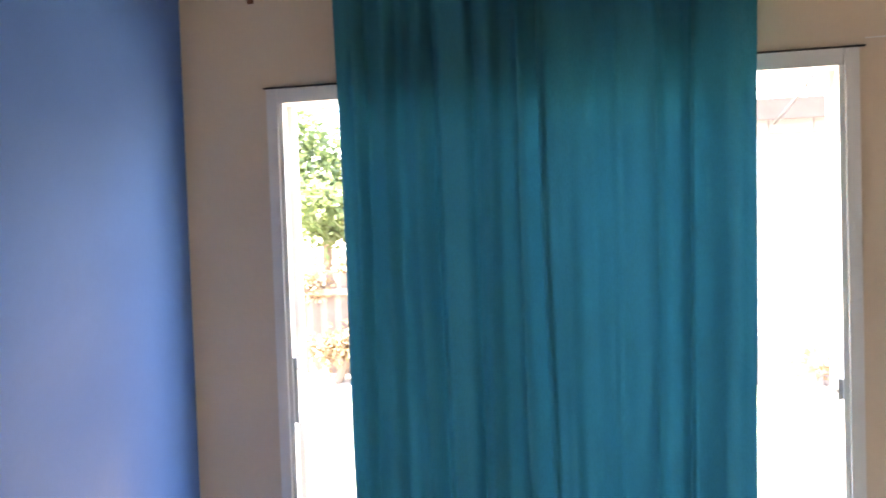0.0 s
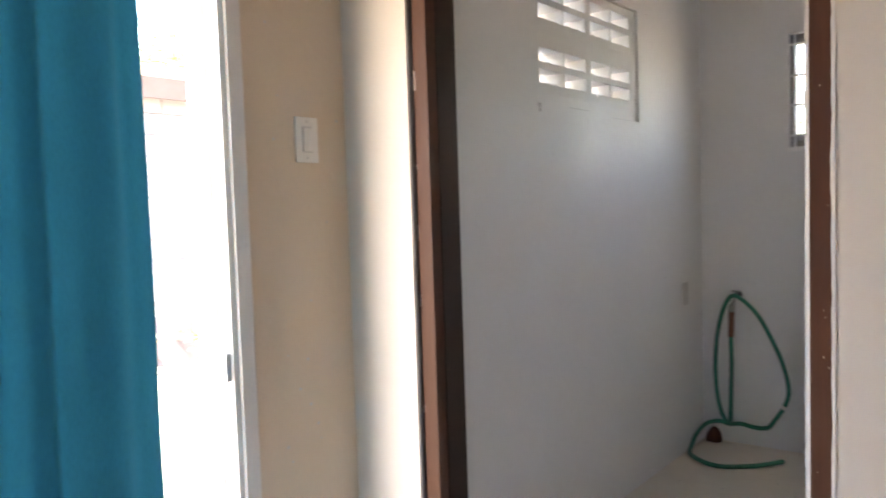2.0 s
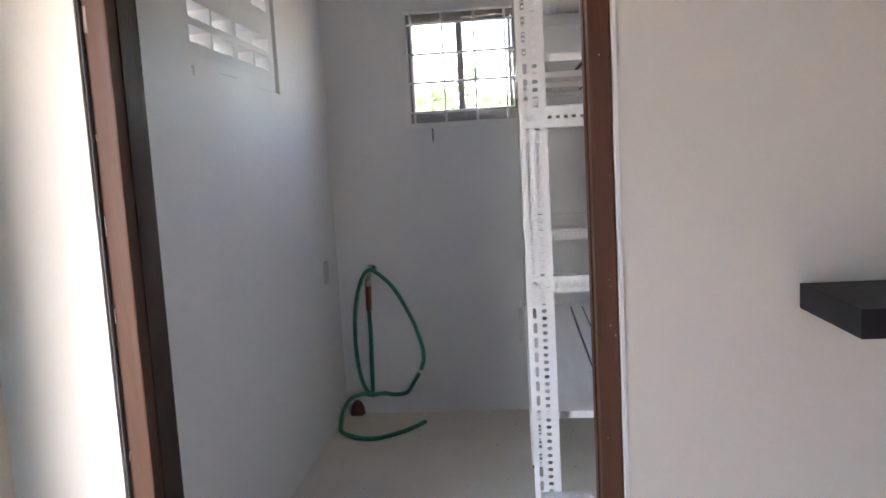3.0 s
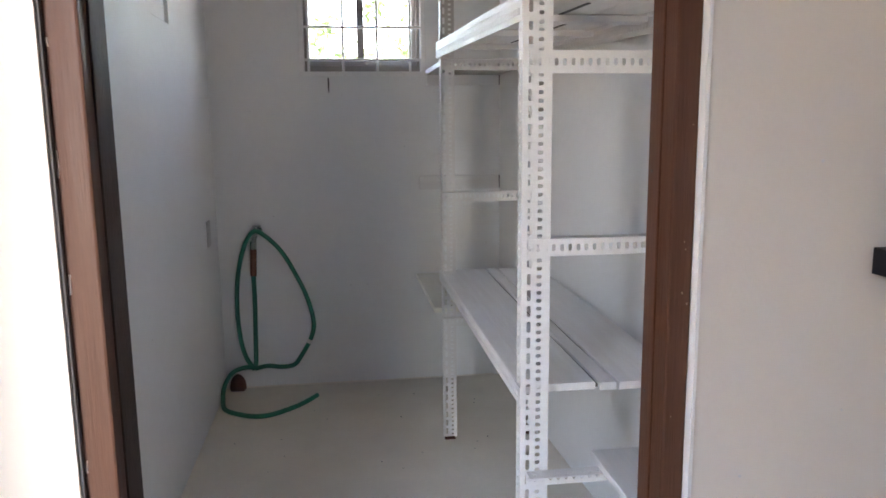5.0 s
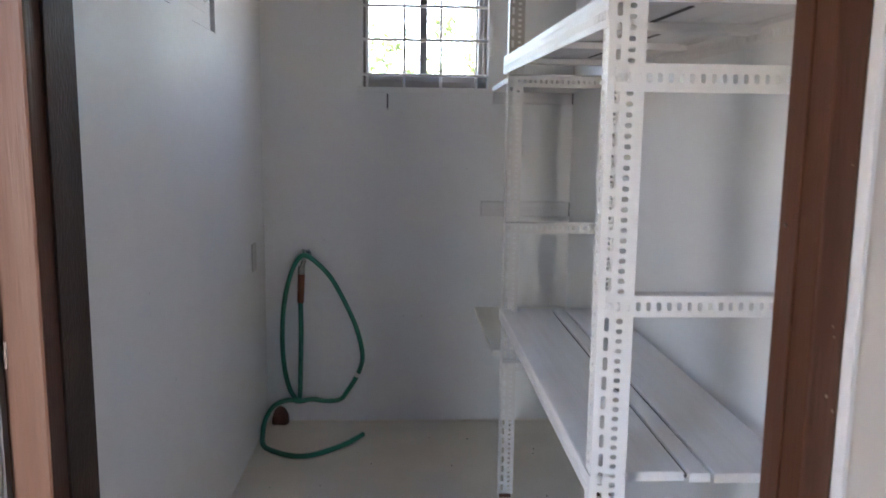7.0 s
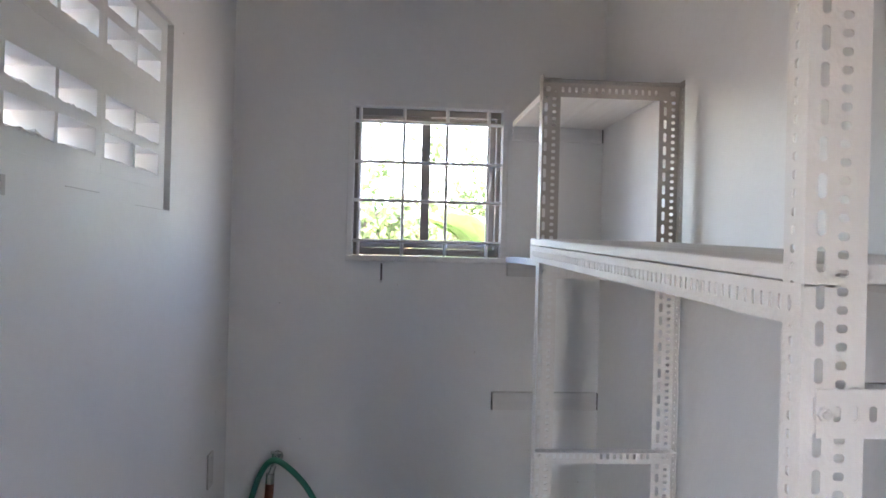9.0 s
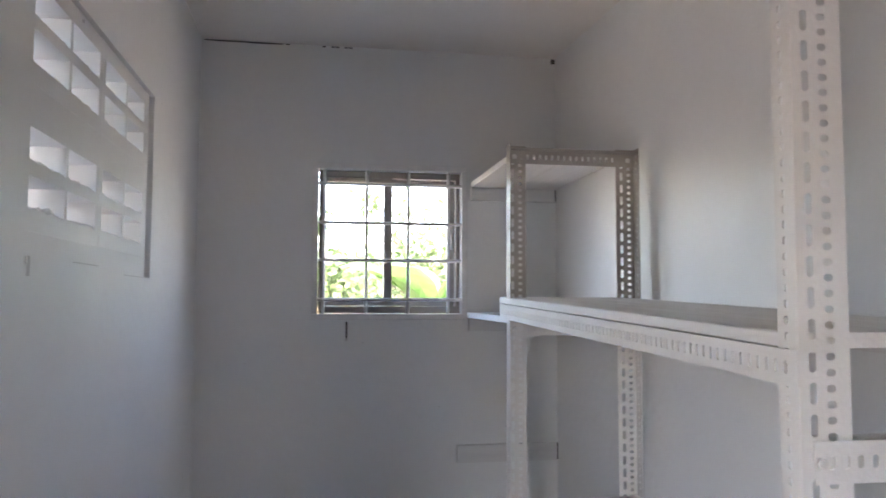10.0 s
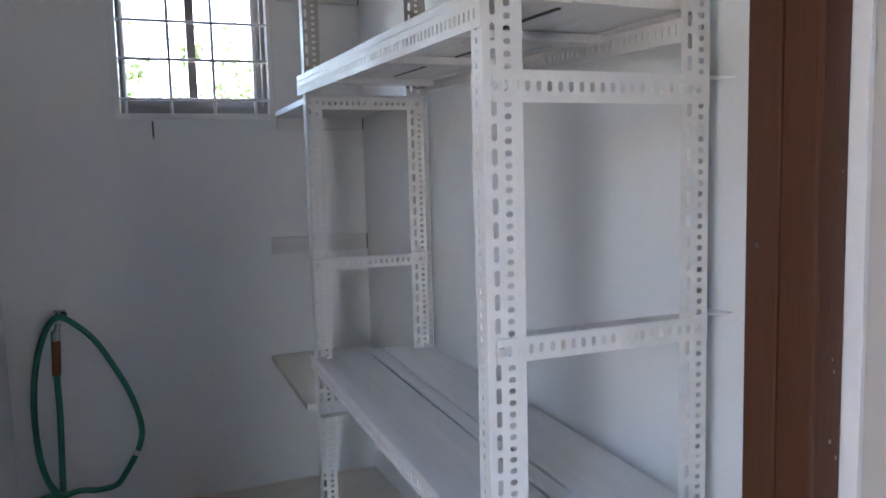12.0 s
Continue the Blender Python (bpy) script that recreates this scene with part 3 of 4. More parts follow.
part("coupling", at(hose, cylinder(bmesh.new(), (0.352, 2.942, 0.735), (0.354, 2.941, 0.772), 0.0165, n=8)), M_METAL, grip, "chrome hose coupling")

part("tape", at(hose, cylinder(bmesh.new(), (0.602, 2.9615, 0.236), (0.612, 2.962, 0.254), 0.0128, n=12)), M_PLASTIC, hose, "turn of white tape")
tap = thing("garden_tap", "small dull chrome garden tap on the wall", "tap", (0.371, Y_B, 0.84))
bm = cylinder(bmesh.new(), (0.371, Y_B - 0.001, 0.822), (0.371, 2.935, 0.822), 0.010, n=12)
cylinder(bm, (0.371, Y_B - 0.001, 0.822), (0.371, 2.993, 0.822), 0.022, n=14)
part("body", at(tap, bm), M_METAL, tap)
bm = cylinder(bmesh.new(), (0.371, 2.94, 0.822), (0.355, 2.94, 0.765), 0.0095, 0.011, 10)
part("spout", at(tap, bm), M_METAL, tap)
bm = cylinder(bmesh.new(), (0.371, 2.945, 0.825), (0.371, 2.945, 0.846), 0.005, n=8)
box(bm, (0.352, 2.938, 0.844), (0.392, 2.952, 0.852), 0.002)
part("handle", at(tap, bm), M_METAL, tap)

bm = bmesh.new()
n = 12
rings = []
for y, r in ((Y_B - 0.001, 0.045), (Y_B - 0.03, 0.043), (Y_B - 0.055, 0.034)):
    rings.append([bm.verts.new((0.236 + r * math.cos(math.pi * i / n) * 0.9, y, 0.001 + 1.7 * r * math.sin(math.pi * i / n))) for i in range(n + 1)])
for a, b in zip(rings, rings[1:]):
    for i in range(n):
        bm.faces.new((a[i], a[i + 1], b[i + 1], b[i]))
bm.faces.new(rings[-1])
tagged(part("drain_pipe", rough_edges(bm, 0.003, 40), M_DRAIN, smooth=True), "rusty brown drain stub at the foot of the wall", "drain")

# outlet strip on the left wall
plate_l = thing("blank_plate", "narrow aged plastic cover plate on the wall", "cover plate", (X_L, 2.735, 0.85))
part("cover", at(plate_l, boxes(((X_L + 0.0003, 2.700, 0.787), (X_L + 0.007, 2.772, 0.905)), bevel=0.002)), M_PLASTIC_GREY, plate_l)
for z in (0.805, 0.887):
    part("screw", at(plate_l, cylinder(bmesh.new(), (X_L + 0.006, 2.736, z), (X_L + 0.0085, 2.736, z), 0.004, n=10)), M_METAL, plate_l)

# specks on walls and floor of the store room
bm = bmesh.new()
rnd = random.Random(4)
for i in range(26):
    x, y = rnd.uniform(0.25, 1.5), rnd.uniform(1.2, 2.95)
    r = rnd.uniform(0.0015, 0.004)
    cylinder(bm, (x, y, 0.0), (x, y, 0.0012), r, n=6)
tagged(part("floor_specks", bm, M_CRACK), "small dark specks of dirt on the floor", "dirt", kind="stuff")
bm = bmesh.new()
for i in range(10):
    y, z = rnd.uniform(0.6, 2.9), rnd.uniform(0.4, 2.3)
    cylinder(bm, (X_L - 0.001, y, z), (X_L + 0.0008, y, z), rnd.uniform(0.002, 0.0045), n=7)
for i in range(12):
    x, z = rnd.uniform(0.3, 1.55), rnd.uniform(0.2, 1.5)
    cylinder(bm, (x, Y_B + 0.001, z), (x, Y_B - 0.0008, z), rnd.uniform(0.0015, 0.0035), n=7)
tagged(part("wall_specks", bm, M_PATCH), "small grey specks on the white walls", "dirt", kind="stuff")
bm = boxes(((X_L + 0.03, Y_B - 0.004, 0.0), (X_R - 0.03, Y_B - 0.0005, 0.006)))
bmesh.ops.subdivide_edges(bm, edges=bm.edges[:], cuts=24)
structure("skirting_crack", rough_edges(bm, 0.002, 30), M_FLOOR, "stained joint between back wall and floor", "joint")

# ---------------------------------------------------------------- brown door frame
frame_ob = thing("door_frame", "brown painted wooden door frame, chipped along its edges", "door frame", (0.87, 0.40, 0), kind="structure")
FY0, FY1 = 0.337, 0.450


def jamb(x0, x1, stop_x0, stop_x1, y_end):
    bm = bmesh.new()
    box(bm, (x0, FY0, 0), (x1, y_end, D_T - 0.045), 0.004)
    box(bm, (stop_x0, FY0 + 0.045, 0), (stop_x1, y_end - 0.004, D_T - 0.045), 0.003)
    return bm


part("jamb", at(frame_ob, boxes(((D_L + 0.003, FY0, 0), (0.4342, 0.450, D_T - 0.045)), bevel=0.004)), M_WOOD, frame_ob)
# the left reveal's shade is put into this strip's near-black colour
part("shaded_stop_strip", at(frame_ob, boxes(((0.4344, FY0 + 0.036, 0), (0.4380, 0.4515, D_T - 0.046)), bevel=0.001)), M_STOP_SHADE, frame_ob, "brown door stop strip, coloured near black for the reveal's shade")
part("jamb", at(frame_ob, jamb(1.317, D_R - 0.003, 1.3135, 1.3175, 0.432)), M_WOOD, frame_ob)
part("head", at(frame_ob, boxes(((D_L + 0.003, FY0, D_T - 0.044), (D_R - 0.003, FY1, D_T - 0.002)), bevel=0.003)), M_WOOD, frame_ob)
# chips in the paint, and nail heads
rnd = random.Random(11)
for z, w, l in ((1.67, 0.006, 0.05), (1.105, 0.0035, 0.03), (1.45, 0.003, 0.012), (0.82, 0.003, 0.02), (1.28, 0.002, 0.04)):
    bm = boxes(((0.389, FY0 - 0.0012, z - l / 2), (0.389 + w, FY0 + 0.002, z + l / 2)))
    bmesh.ops.subdivide_edges(bm, edges=bm.edges[:], cuts=4)
    part("paint_chip", at(frame_ob, rough_edges(bm, 0.0022, 90)), M_CHIP, frame_ob, "bare wood showing through chipped paint")
for i in range(16):
    z, u = rnd.uniform(0.35, 1.9), rnd.uniform(0.004, 0.036)
    s = rnd.uniform(0.001, 0.0022)
    part("nick", at(frame_ob, boxes(((1.318 + u, FY0 - 0.0008, z), (1.318 + u + s, FY0 + 0.002, z + s * rnd.uniform(1, 3))))), M_CHIP, frame_ob)
for z in (0.55, 0.86, 1.25, 1.62):
    part("nail_head", at(frame_ob, cylinder(bmesh.new(), (1.3125, 0.410, z), (1.3145, 0.410, z), 0.003, n=8)), M_CRACK, frame_ob)


# ragged plaster edge beside the frame
def ragged(x0, x1, y0, y1, seed):
    bm = bmesh.new()
    rows = []
    n = 120
    for i in range(n + 1):
        z = D_T * i / n
        a = 0.0035 * noise.noise((seed, z * 9, 0)) + 0.002 * noise.noise((seed, z * 40, 3))
        rows.append([bm.verts.new((x, y, z)) for x, y in ((x0 + a, y0), (x1, y0), (x1, y1), (x0 + a * 0.6, y1))])
    for a, b in zip(rows, rows[1:]):
        for j in range(4):
            bm.faces.new((a[j], a[(j + 1) % 4], b[(j + 1) % 4], b[j]))
    bm.faces.new(rows[0])
    bm.faces.new(rows[-1])
    return bm


structure("plaster_edge", ragged(1.3575, 1.3635, 0.3175, 0.345, 2.0), M_PLASTER, "ragged white plaster edge beside the door frame", "plaster")
structure("frame_gap", ragged(D_L - 0.0015, D_L + 0.0045, 0.326, 0.345, 7.0), M_CRACK, "dark gap between wall and door frame", "crack")

# ---------------------------------------------------------------- front room fittings
sw = thing("light_switch", "white plastic rocker light switch plate", "light switch", (X_E, 0.178, 1.531))
part("cover", at(sw, boxes(((X_E + 0.0004, 0.140, 1.471), (X_E + 0.006, 0.216, 1.589)), bevel=0.0025)), M_PLASTIC, sw)
rocker_frame = part("rocker_frame", at(sw, boxes(((X_E + 0.0055, 0.161, 1.497), (X_E + 0.008, 0.195, 1.565)), bevel=0.001)), M_PLASTIC_GREY, sw)
part("rocker", at(sw, boxes(((X_E + 0.0065, 0.164, 1.500), (X_E + 0.0115, 0.192, 1.560)), bevel=0.002)), M_PLASTIC, rocker_frame)
for z in (1.484, 1.577):
    part("screw", at(sw, cylinder(bmesh.new(), (X_E + 0.005, 0.178, z), (X_E + 0.0072, 0.178, z), 0.003, n=10)), M_PLASTIC_GREY, sw)

bs = thing("floating_shelf", "black floating wall shelf beside the doorway", "shelf", (2.0, Y_W0, 1.076))
part("board", at(bs, boxes(((1.667, 0.081, 1.077), (2.45, Y_W0 - 0.0005, 1.122)), bevel=0.002)), M_BLACK, bs)
part("bracket", at(bs, boxes(((1.75, Y_W0 - 0.012, 1.056), (2.35, Y_W0 - 0.0005, 1.0765)))), M_BLACK, bs)

# garden doorway frame, white, with sliding tracks
gd = thing("door_1", "white painted garden door frame with sliding tracks, standing open", "door frame", (0.1, -0.87, 0), kind="structure")
def track(y0, s):
    """An upright of stepped mouldings; s: +1 faces towards +y."""
    ps = []
    for a, b, d0, d1 in ((0.02, 0.165, 0.0, 0.042), (0.120, 0.158, 0.042, 0.060), (0.060, 0.078, 0.042, 0.066), (0.022, 0.040, 0.042, 0.060)):
        ya, yb = sorted((y0 + s * d0, y0 + s * d1))
        ps.append(((a, ya, 0.0), (b, yb, E_T - 0.002)))
    return boxes(*ps, bevel=0.002)


part("upright", at(gd, track(E_R - 0.001, -1)), M_FRAME, gd)
part("upright", at(gd, track(E_L + 0.001, 1)), M_FRAME, gd)
part("head", at(gd, boxes(((0.02, E_L + 0.0445, E_T - 0.055), (0.165, E_R - 0.0445, E_T - 0.002)), bevel=0.002)), M_FRAME, gd)
part("sill", at(gd, boxes(((0.0, E_L + 0.07, 0.0), (0.15, E_R - 0.07, 0.02)), bevel=0.003)), M_FRAME, gd)
for y, s, z0, z1 in ((E_R - 0.0605, -1, 0.948, 1.016), (E_L + 0.0605, 1, 0.84, 1.08)):
    ya, yb = sorted((y, y + s * 0.016))
    st = part("strike", at(gd, boxes(((0.128, ya, z0), (0.152, yb, z1)), bevel=0.002)), M_PLASTIC_GREY, gd, "dull grey strike plate")
    bm = cylinder(bmesh.new(), (0.14, y + s * 0.016, z1 - 0.04), (0.14, y + s * 0.022, z1 - 0.04), 0.008, n=10)
    part("keeper", at(gd, bm), M_METAL, st)

bm = bmesh.new()
for i in range(60):
    y = E_L - 0.01 + i * (E_R - E_L + 0.03) / 60
    w = 0.002 + 0.002 * abs(noise.noise((y * 11, 2, 0)))
    box(bm, (X_E - 0.002, y, E_T + 0.001), (X_E + 0.012, y + 0.0315, E_T + 0.003 + w))
structure("head_gap", bm, M_CRACK, "dark gap above the garden door head", "crack")
bm = boxes(((X_E - 0.002, E_R + 0.02, E_T + 0.026), (X_E + 0.0016, Y_W0 - 0.002, E_T + 0.030)))
bmesh.ops.subdivide_edges(bm, edges=bm.edges[:], cuts=14)
structure("plaster_joint", rough_edges(bm, 0.001, 20), M_PLASTER, "faint plaster joint level with the door head", "joint")
bm = bmesh.new()
rnd = random.Random(21)
for i in range(14):
    y, z = rnd.uniform(E_R + 0.05, Y_W0 - 0.03), rnd.uniform(0.7, 1.9)
    cylinder(bm, (X_E - 0.001, y, z), (X_E + 0.0008, y, z), rnd.uniform(0.002, 0.005), n=7)
for i in range(16):
    x, z = rnd.uniform(1.42, 2.6), rnd.uniform(0.6, 2.0)
    cylinder(bm, (x, Y_W0 + 0.001, z), (x, Y_W0 - 0.0008, z), rnd.uniform(0.0015, 0.0035), n=7)
tagged(part("wall_specks", bm, M_PATCH), "small grey specks and scuffs on the cream wall", "dirt", kind="stuff")

# rod brackets above the garden doorway
for y in (-2.05, -0.06):
    br = thing("rod_bracket", "small dark curtain rod bracket on the wall", "bracket", (X_E, y, 2.42), "rod brackets")
    part("plate", at(br, boxes(((X_E + 0.0004, y - 0.012, 2.375), (X_E + 0.006, y + 0.012, 2.45)), bevel=0.001)), M_RUST, br)
    part("arm", at(br, boxes(((X_E + 0.005, y - 0.006, 2.43), (X_E + 0.085, y + 0.006, 2.442)), bevel=0.001)), M_RUST, br)
rod = tagged(part("curtain_rod", cylinder(bmesh.new(), (X_E + 0.078, -2.20, 2.449), (X_E + 0.078, 0.04, 2.449), 0.0075, n=12), M_METAL, smooth=True), "thin metal curtain rod above the garden doorway", "curtain rod")

# the curtain: two panels that overlap in the middle
def curtain_panel(c0, c1, x_mid, folds, amp0, seed, creases, taper, label, dimmed=False):
    bm = bmesh.new()
    nu, nv = 190, 110
    grid = []
    for j in range(nv + 1):
        v = j / nv
        z = 0.06 + (2.462 - 0.06) * v
        row = []
        for i in range(nu + 1):
            u = i / nu
            y = c0 + (c1 - c0) * u - taper * (1 - v) * u + 0.025 * (1 - v) * (1 - u) + 0.010 * noise.noise((u * 3, v * 2.5, 9 + seed))
            ph = u * 2 * math.pi * folds + 1.9 * noise.noise((u * 4.0, v * 0.9, 1.0 + seed)) + 1.4 * noise.noise((u * 9.0, 0.3 * v, 4.0 + seed))
            amp = (amp0 + 0.8 * amp0 * abs(noise.noise((u * 5, v * 0.8, 2 + seed)))) * (1.15 - 0.25 * v)
            x = x_mid + amp * math.sin(ph) + 0.3 * amp0 * math.sin(2.3 * ph + 1) + 0.010 * noise.noise((u * 2.5, v * 2.0, 7 + seed)) + 0.003 * noise.noise((u * 14, v * 9, 3 + seed))
            x += 1.9 * taper * math.sqrt(1 - v) * u
            for c, w, a in creases:
                x += a * math.exp(-((u - c - 0.015 * noise.noise((v * 2.0, c * 9, seed))) / w) ** 2)
            for zc in (1.72, 1.12):
                x += 0.003 * math.exp(-((z - zc) / 0.008) ** 2)
            row.append(bm.verts.new((x, y, z)))
        grid.append(row)
    for j in range(nv):
        for i in range(nu):
            bm.faces.new((grid[j][i], grid[j][i + 1], grid[j + 1][i + 1], grid[j + 1][i]))
    ob = tagged(part("curtain", bm, M_CURTAIN, smooth=True), label, "curtain", "garden door curtains")
    ob.modifiers.new("cloth", "SOLIDIFY").thickness = 0.0012
    if dimmed:
        # added sheet, hidden behind the panel, that cuts the daylight coming through it
        bm = bmesh.new()
        cols = [[bm.verts.new((x_mid - 0.052 + 0.006 * math.sin(i * 0.9), c0 + 0.004 + (c1 - c0 - 0.02) * i / 60, z)) for z in (0.08, 2.44)] for i in range(61)]
        for a, b in zip(cols, cols[1:]):
            bm.faces.new((a[0], b[0], b[1], a[1]))
        part("dimming_sheet", bm, M_DIM_SHEET, ob, "thin pale sheet added behind the cloth to darken it", smooth=True)
    return ob


curtain_panel(-1.712, -0.985, X_E + 0.066, 6.0, 0.019, 0.0, ((0.10, 0.03, 0.02), (0.42, 0.02, 0.018), (0.75, 0.02, 0.02)), 0.0,
              "teal cloth curtain panel hanging in deep soft folds", True)
curtain_panel(-1.020, -0.335, X_E + 0.100, 2.6, 0.021, 20.0, ((0.02, 0.02, 0.02), (0.36, 0.02, 0.014), (0.70, 0.020, 0.036), (0.90, 0.04, -0.02)), 0.070,
              "teal cloth curtain panel hanging almost flat, lit from behind")

# ---------------------------------------------------------------- garden
structure("ground", boxes(((-400, -400, -0.32), (400, 400, -0.12))), M_GROUND, "pale dry dusty ground in full sun", "ground")

shed = thing("block_building", "low pale concrete block building with a zinc roof", "building", (-5.3, 2.2, -0.12))
part("wall", at(shed, boxes(((-5.5, -0.75, -0.12), (-5.14, 7.0, 2.62)))), M_BLOCK, shed)
part("plinth", at(shed, boxes(((-5.11, -0.72, -0.12), (-5.02, 6.95, 0.38)), bevel=0.01)), M_PLINTH, shed)
rnd = random.Random(5)
for r in range(13):
    for c in range(19):
        y0 = -0.74 + c * 0.41 - (0.2 if r % 2 else 0)
        a, b = max(y0 + 0.006, -0.75), min(y0 + 0.404, 7.0)
        if b - a > 0.05 and y0 < 4.5:
            part("block", at(shed, boxes(((-5.1395, a, -0.11 + r * 0.205), (-5.125 + rnd.uniform(-0.006, 0.008), b, 0.083 + r * 0.205)))), M_BLOCK, shed)
part("fascia", at(shed, boxes(((-4.93, -0.9, 2.46), (-4.90, 7.1, 2.66)))), M_FASCIA, shed, "weathered dark fascia board")
for i in range(14):
    y = -0.7 + i * 0.58
    part("rafter", at(shed, boxes(((-5.12, y, 2.50), (-4.932, y + 0.05, 2.63)), bevel=0.004)), M_RUST, shed)
bm = bmesh.new()
for i in range(80):
    y = -1.0 + i * 0.102
    z = 0.03 * (i % 2)
    vs = [bm.verts.new(p) for p in ((-4.85, y, 2.74 + z), (-4.85, y + 0.102, 2.74 + 0.03 - z), (-9, y + 0.102, 3.4 + 0.03 - z), (-9, y, 3.4 + z))]
    bm.faces.new(vs)
bmesh.ops.remove_doubles(bm, verts=bm.verts, dist=0.001)
ob = part("roof", at(shed, bm), M_ROOF, shed)
ob.modifiers.new("thick", "SOLIDIFY").thickness = 0.01

fence = thing("zinc_fence", "rusty corrugated zinc fence with timber posts", "fence", (-5.4, -4.5, -0.12))
bm = bmesh.new()
cols = []
for i in range(200):
    y = -9.5 + i * 0.0437
    x = -5.5 + 0.018 * math.sin(i * 1.57)
    top = 1.04 + 0.06 * noise.noise((int(i / 18) * 3.7, 0, 0))
    cols.append([bm.verts.new((x, y, z)) for z in (-0.12, top)])
for a, b in zip(cols, cols[1:]):
    bm.faces.new((a[0], b[0], b[1], a[1]))
ob = part("sheet", at(fence, bm), M_FENCE, fence)
ob.modifiers.new("thick", "SOLIDIFY").thickness = 0.004
for i in range(5):
    part("post", at(fence, cylinder(bmesh.new(), (-5.42, -9.3 + i * 2.1, -0.12), (-5.42, -9.3 + i * 2.1, 1.12), 0.05, 0.045, 8)), M_BARK, fence)
part("rail", at(fence, boxes(((-5.46, -9.4, 0.80), (-5.42, -0.9, 0.87)))), M_BARK, fence)


def tree(x, y, height, spread, leaves, seed, mat, label, low=0.35, size=0.12):
    rnd = random.Random(seed)
    ob = thing("tree", label, "tree", (x, y, -0.12))
    bm = bmesh.new()
    top = Vector((x + rnd.uniform(-0.2, 0.2), y + rnd.uniform(-0.2, 0.2), height * 0.55))
    cylinder(bm, (x, y, -0.12), top, 0.05 + height * 0.02, 0.03 + height * 0.008, 9)
    tips = []
    for i in range(9):
        a = i * 2.4 + rnd.uniform(-0.4, 0.4)
        s = Vector((x, y, 0)).lerp(top, rnd.uniform(0.55, 1.0)) if i else top
        s.z = max(s.z, height * low * 0.8)
        e = s + Vector((math.cos(a) * spread * rnd.uniform(0.4, 0.8), math.sin(a) * spread * rnd.uniform(0.4, 0.8), height * rnd.uniform(0.08, 0.36)))
        cylinder(bm, s, e, 0.025 + height * 0.004, 0.012, 6)
        tips.append((s, e))
    part("trunk", at(ob, bm), M_BARK, ob)
    verts, faces = [], []
    clumps = []
    for s, e in tips:
        for k in range(5):
            c = s.lerp(e, rnd.uniform(0.45, 1.15)) + Vector((rnd.gauss(0, 0.22), rnd.gauss(0, 0.22), rnd.gauss(0, 0.18))) * spread * 0.6
            clumps.append((c, rnd.uniform(0.14, 0.34) * spread))
    for i in range(leaves):
        c, r = clumps[rnd.randrange(len(clumps))]
        p = c + Vector((rnd.gauss(0, 1), rnd.gauss(0, 1), rnd.gauss(0, 0.8))) * r * 0.55
        d = Vector((rnd.gauss(0, 1), rnd.gauss(0, 1), rnd.gauss(-0.3, 0.7))).normalized()
        w = d.orthogonal().normalized()
        w = (Matrix.Rotation(rnd.uniform(0, 6.3), 3, d) @ w)
        L, B = size * rnd.uniform(0.6, 1.3), size * rnd.uniform(0.18, 0.32)
        k = len(verts)
        verts += [p, p + d * L * 0.45 + w * B, p + d * L, p + d * L * 0.45 - w * B]
        faces.append((k, k + 1, k + 2, k + 3))
    me = bpy.data.meshes.new("crown")
    me.from_pydata([tuple(v - Vector(ob.location)) for v in verts], [], faces)
    me.materials.append(mat)
    crown = new("crown", me)
    crown.parent = ob
    return ob


tree(-8.9, -3.0, 4.0, 1.7, 8000, 1, M_LEAF, "leafy green tree behind the zinc fence", low=0.3)
tree(-7.7, -4.7, 3.4, 1.6, 17000, 2, M_LEAF, "dense green garden tree behind the fence", low=0.3)
tree(-10.2, 6.6, 6.2, 2.6, 11000, 3, M_LEAF, "tall leafy tree behind the block building")
tree(-5.85, -3.9, 1.35, 0.75, 2600, 7, M_LEAF_DRY, "dry orange-brown shrub standing over the fence", low=0.2, size=0.09)
tree(-5.0, -3.6, 0.5, 0.5, 1200, 8, M_LEAF_DRY, "low dry shrub at the foot of the fence", low=0.2, size=0.09)
for wx, wy, wseed in ((-4.7, 0.4, 31), (-4.75, 2.3, 32), (-4.65, 3.1, 33)):
    tree(wx, wy, 0.3, 0.4, 500, wseed, M_LEAF_DRY, "low dry weeds at the foot of the building", low=0.2, size=0.08)
tree(-4.85, 1.5, 0.2, 0.4, 500, 9, M_LEAF_DRY, "small dry weed at the foot of the building", low=0.2, size=0.07)
tree(0.3, 9.5, 3.0, 1.4, 3600, 4, M_LEAF, "leafy green tree behind the store room")
tree(2.2, 11.0, 3.2, 1.7, 4000, 5, M_LEAF, "spreading green tree beyond the back window")
tree(0.6, 7.2, 1.7, 0.8, 1800, 6, M_LEAF_DRY, "dry orange-brown shrub beyond the back window", low=0.3)
tree(6.5, 16.0, 5.0, 2.6, 7000, 10, M_LEAF, "large green tree in the distance")


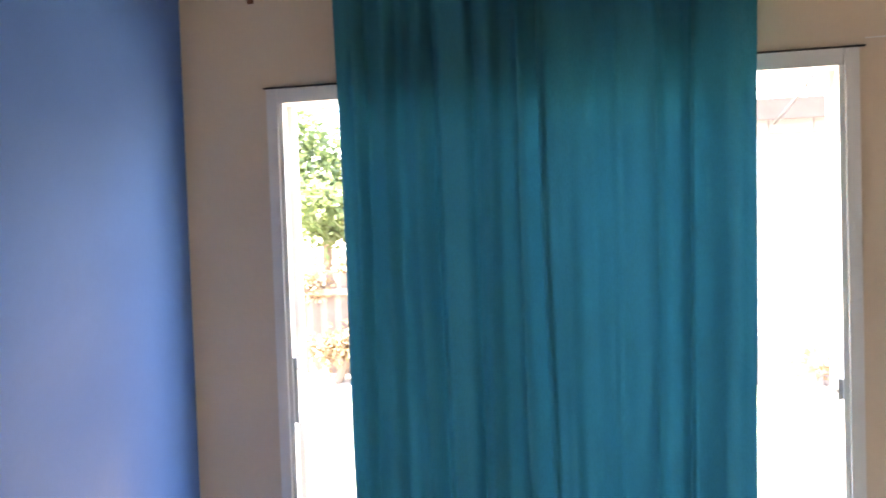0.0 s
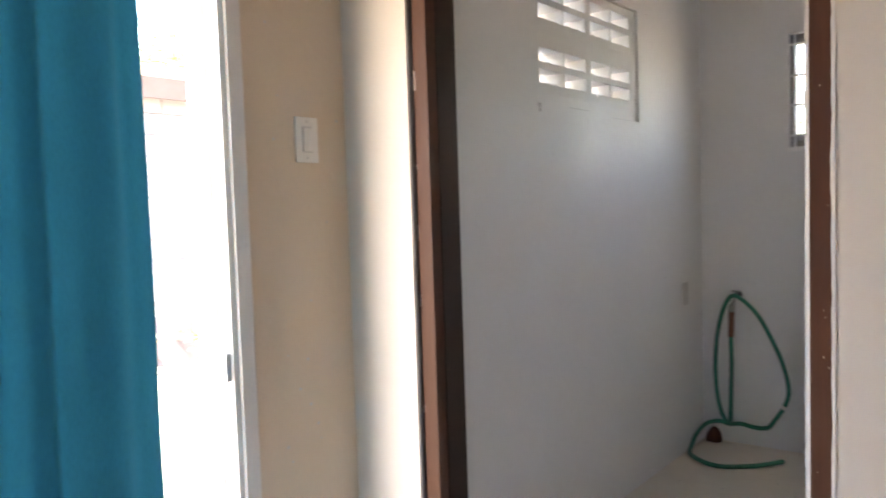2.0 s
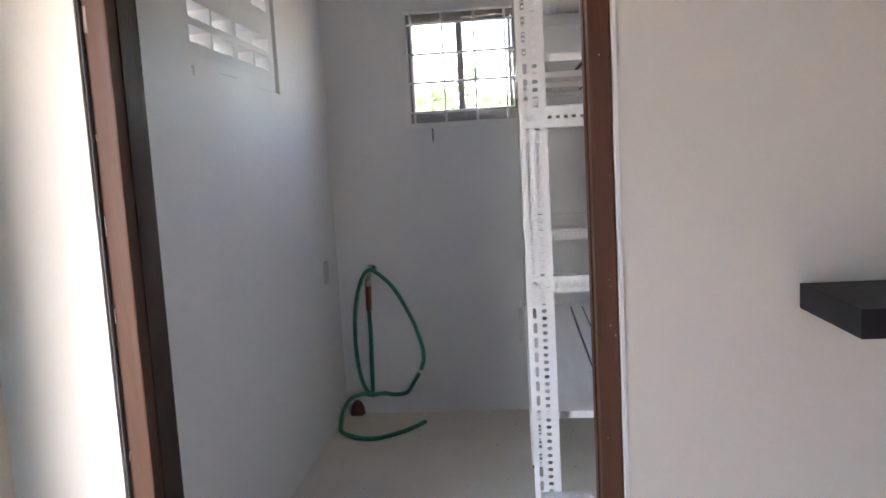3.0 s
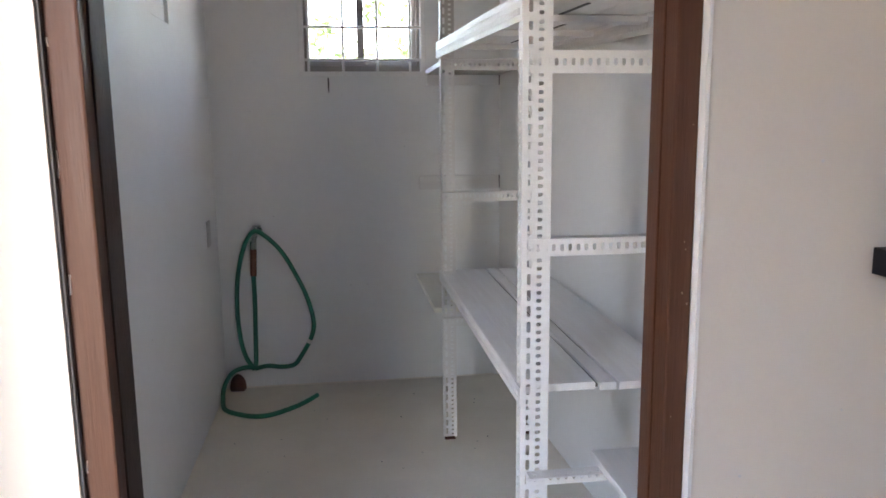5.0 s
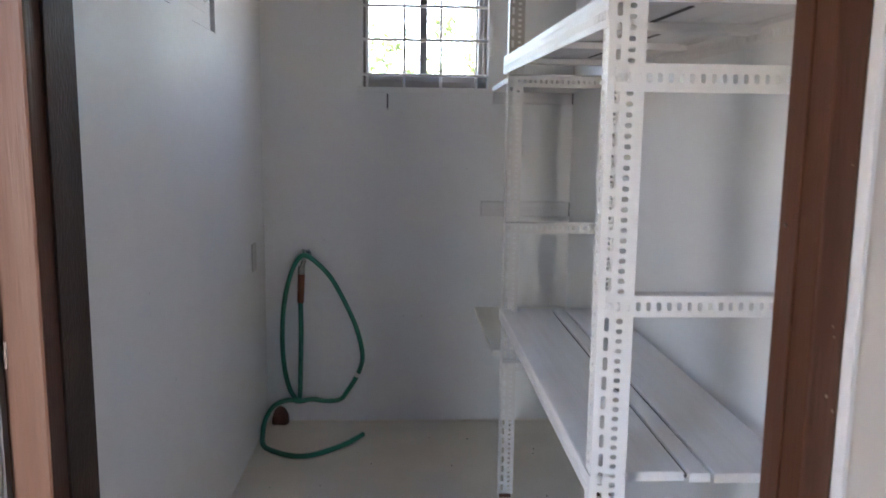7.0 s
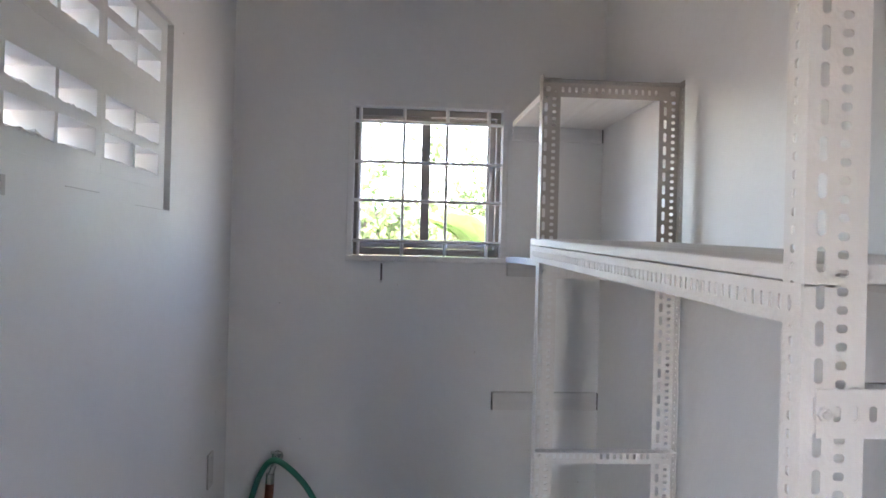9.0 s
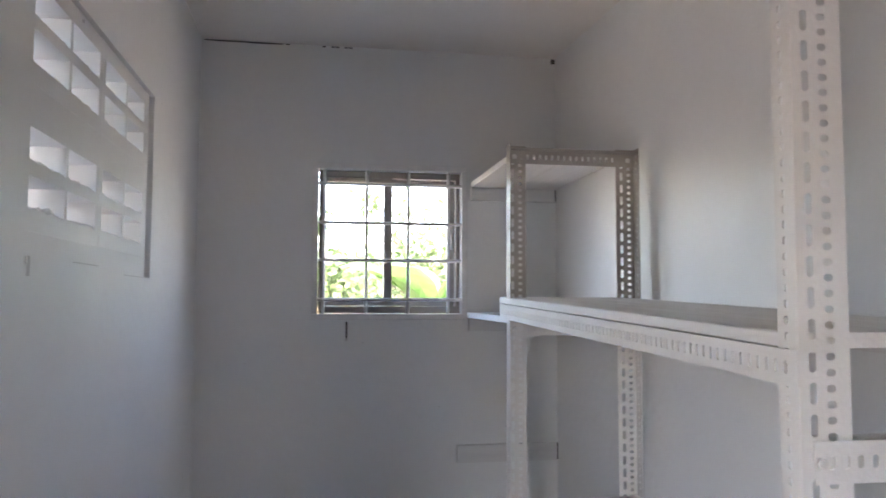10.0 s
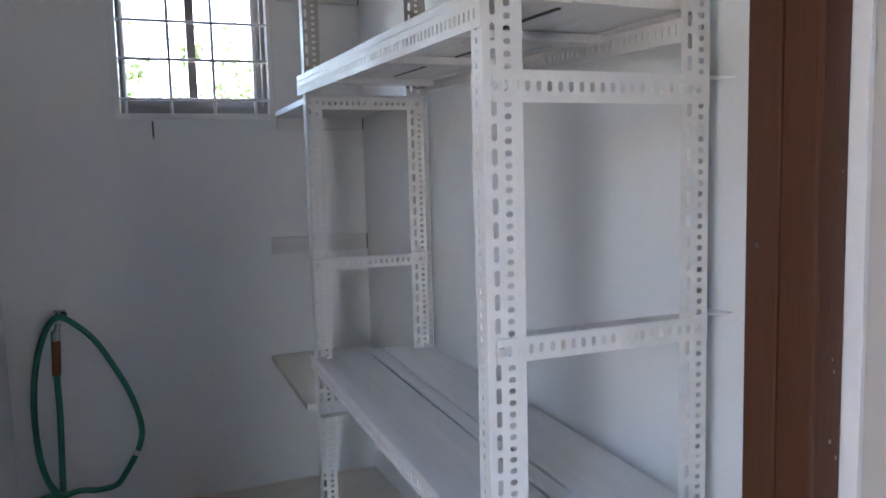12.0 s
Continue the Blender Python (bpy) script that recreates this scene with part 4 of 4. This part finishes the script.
def banana(x, y, seed):
    rnd = random.Random(seed)
    ob = thing("banana_plant", "banana plant with broad bright green leaves", "plant", (x, y, -0.12))
    part("stem", at(ob, cylinder(bmesh.new(), (x, y, -0.12), (x, y, 1.55), 0.10, 0.06, 10)), M_BANANA, ob)
    for i in range(8):
        a = i * 0.85 + rnd.uniform(-0.2, 0.2)
        L, W = rnd.uniform(0.9, 1.3), rnd.uniform(0.15, 0.21)
        bm = bmesh.new()
        rows = []
        for k in range(13):
            s = k / 12
            r = 0.85 * L * s
            z = 1.5 + L * (1.15 * s - 0.75 * s * s)
            w = W * math.sin(math.pi * min(1, s * 0.97 + 0.03)) ** 0.6
            c = Vector((x + math.cos(a) * r, y + math.sin(a) * r, z))
            q = Vector((-math.sin(a), math.cos(a), 0))
            rows.append([bm.verts.new(c + q * w * f + Vector((0, 0, -abs(f) * w * 0.35 + 0.01 * rnd.uniform(-1, 1)))) for f in (-1, -0.5, 0, 0.5, 1)])
        for p, q in zip(rows, rows[1:]):
            for k in range(4):
                bm.faces.new((p[k], p[k + 1], q[k + 1], q[k]))
        part("leaf", at(ob, bm), M_BANANA, ob)


banana(1.75, 7.2, 3)

# far wooded slope behind the house
bm = bmesh.new()
n = 60
rows = []
for j in range(8):
    row = []
    for i in range(n + 1):
        x = -60 + 120 * i / n
        hgt = (5.5 + 2.5 * noise.noise((x * 0.05, 3, 0)) + 1.0 * noise.noise((x * 0.3, 1, 0))) * (j / 7) ** 0.8
        row.append(bm.verts.new((x, 60 + 30 * j / 7, -0.12 + hgt + 0.4 * noise.noise((x * 0.7, j * 1.3, 5)))))
    rows.append(row)
for a, b in zip(rows, rows[1:]):
    for i in range(n):
        bm.faces.new((a[i], a[i + 1], b[i + 1], b[i]))
tagged(part("far_woods", bm, M_LEAF), "low wooded green slope in the distance", "woods", kind="stuff")

cable = tube("overhead_cable", [(-4.90, 0.9, 2.42), (-3.6, 0.75, 2.44), (-2.0, 0.55, 2.5), (-0.4, 0.35, 2.6), (0.0, 0.28, 2.64)], 0.012, M_WIRE)
tagged(cable, "thin dark overhead cable across the yard", "cable")
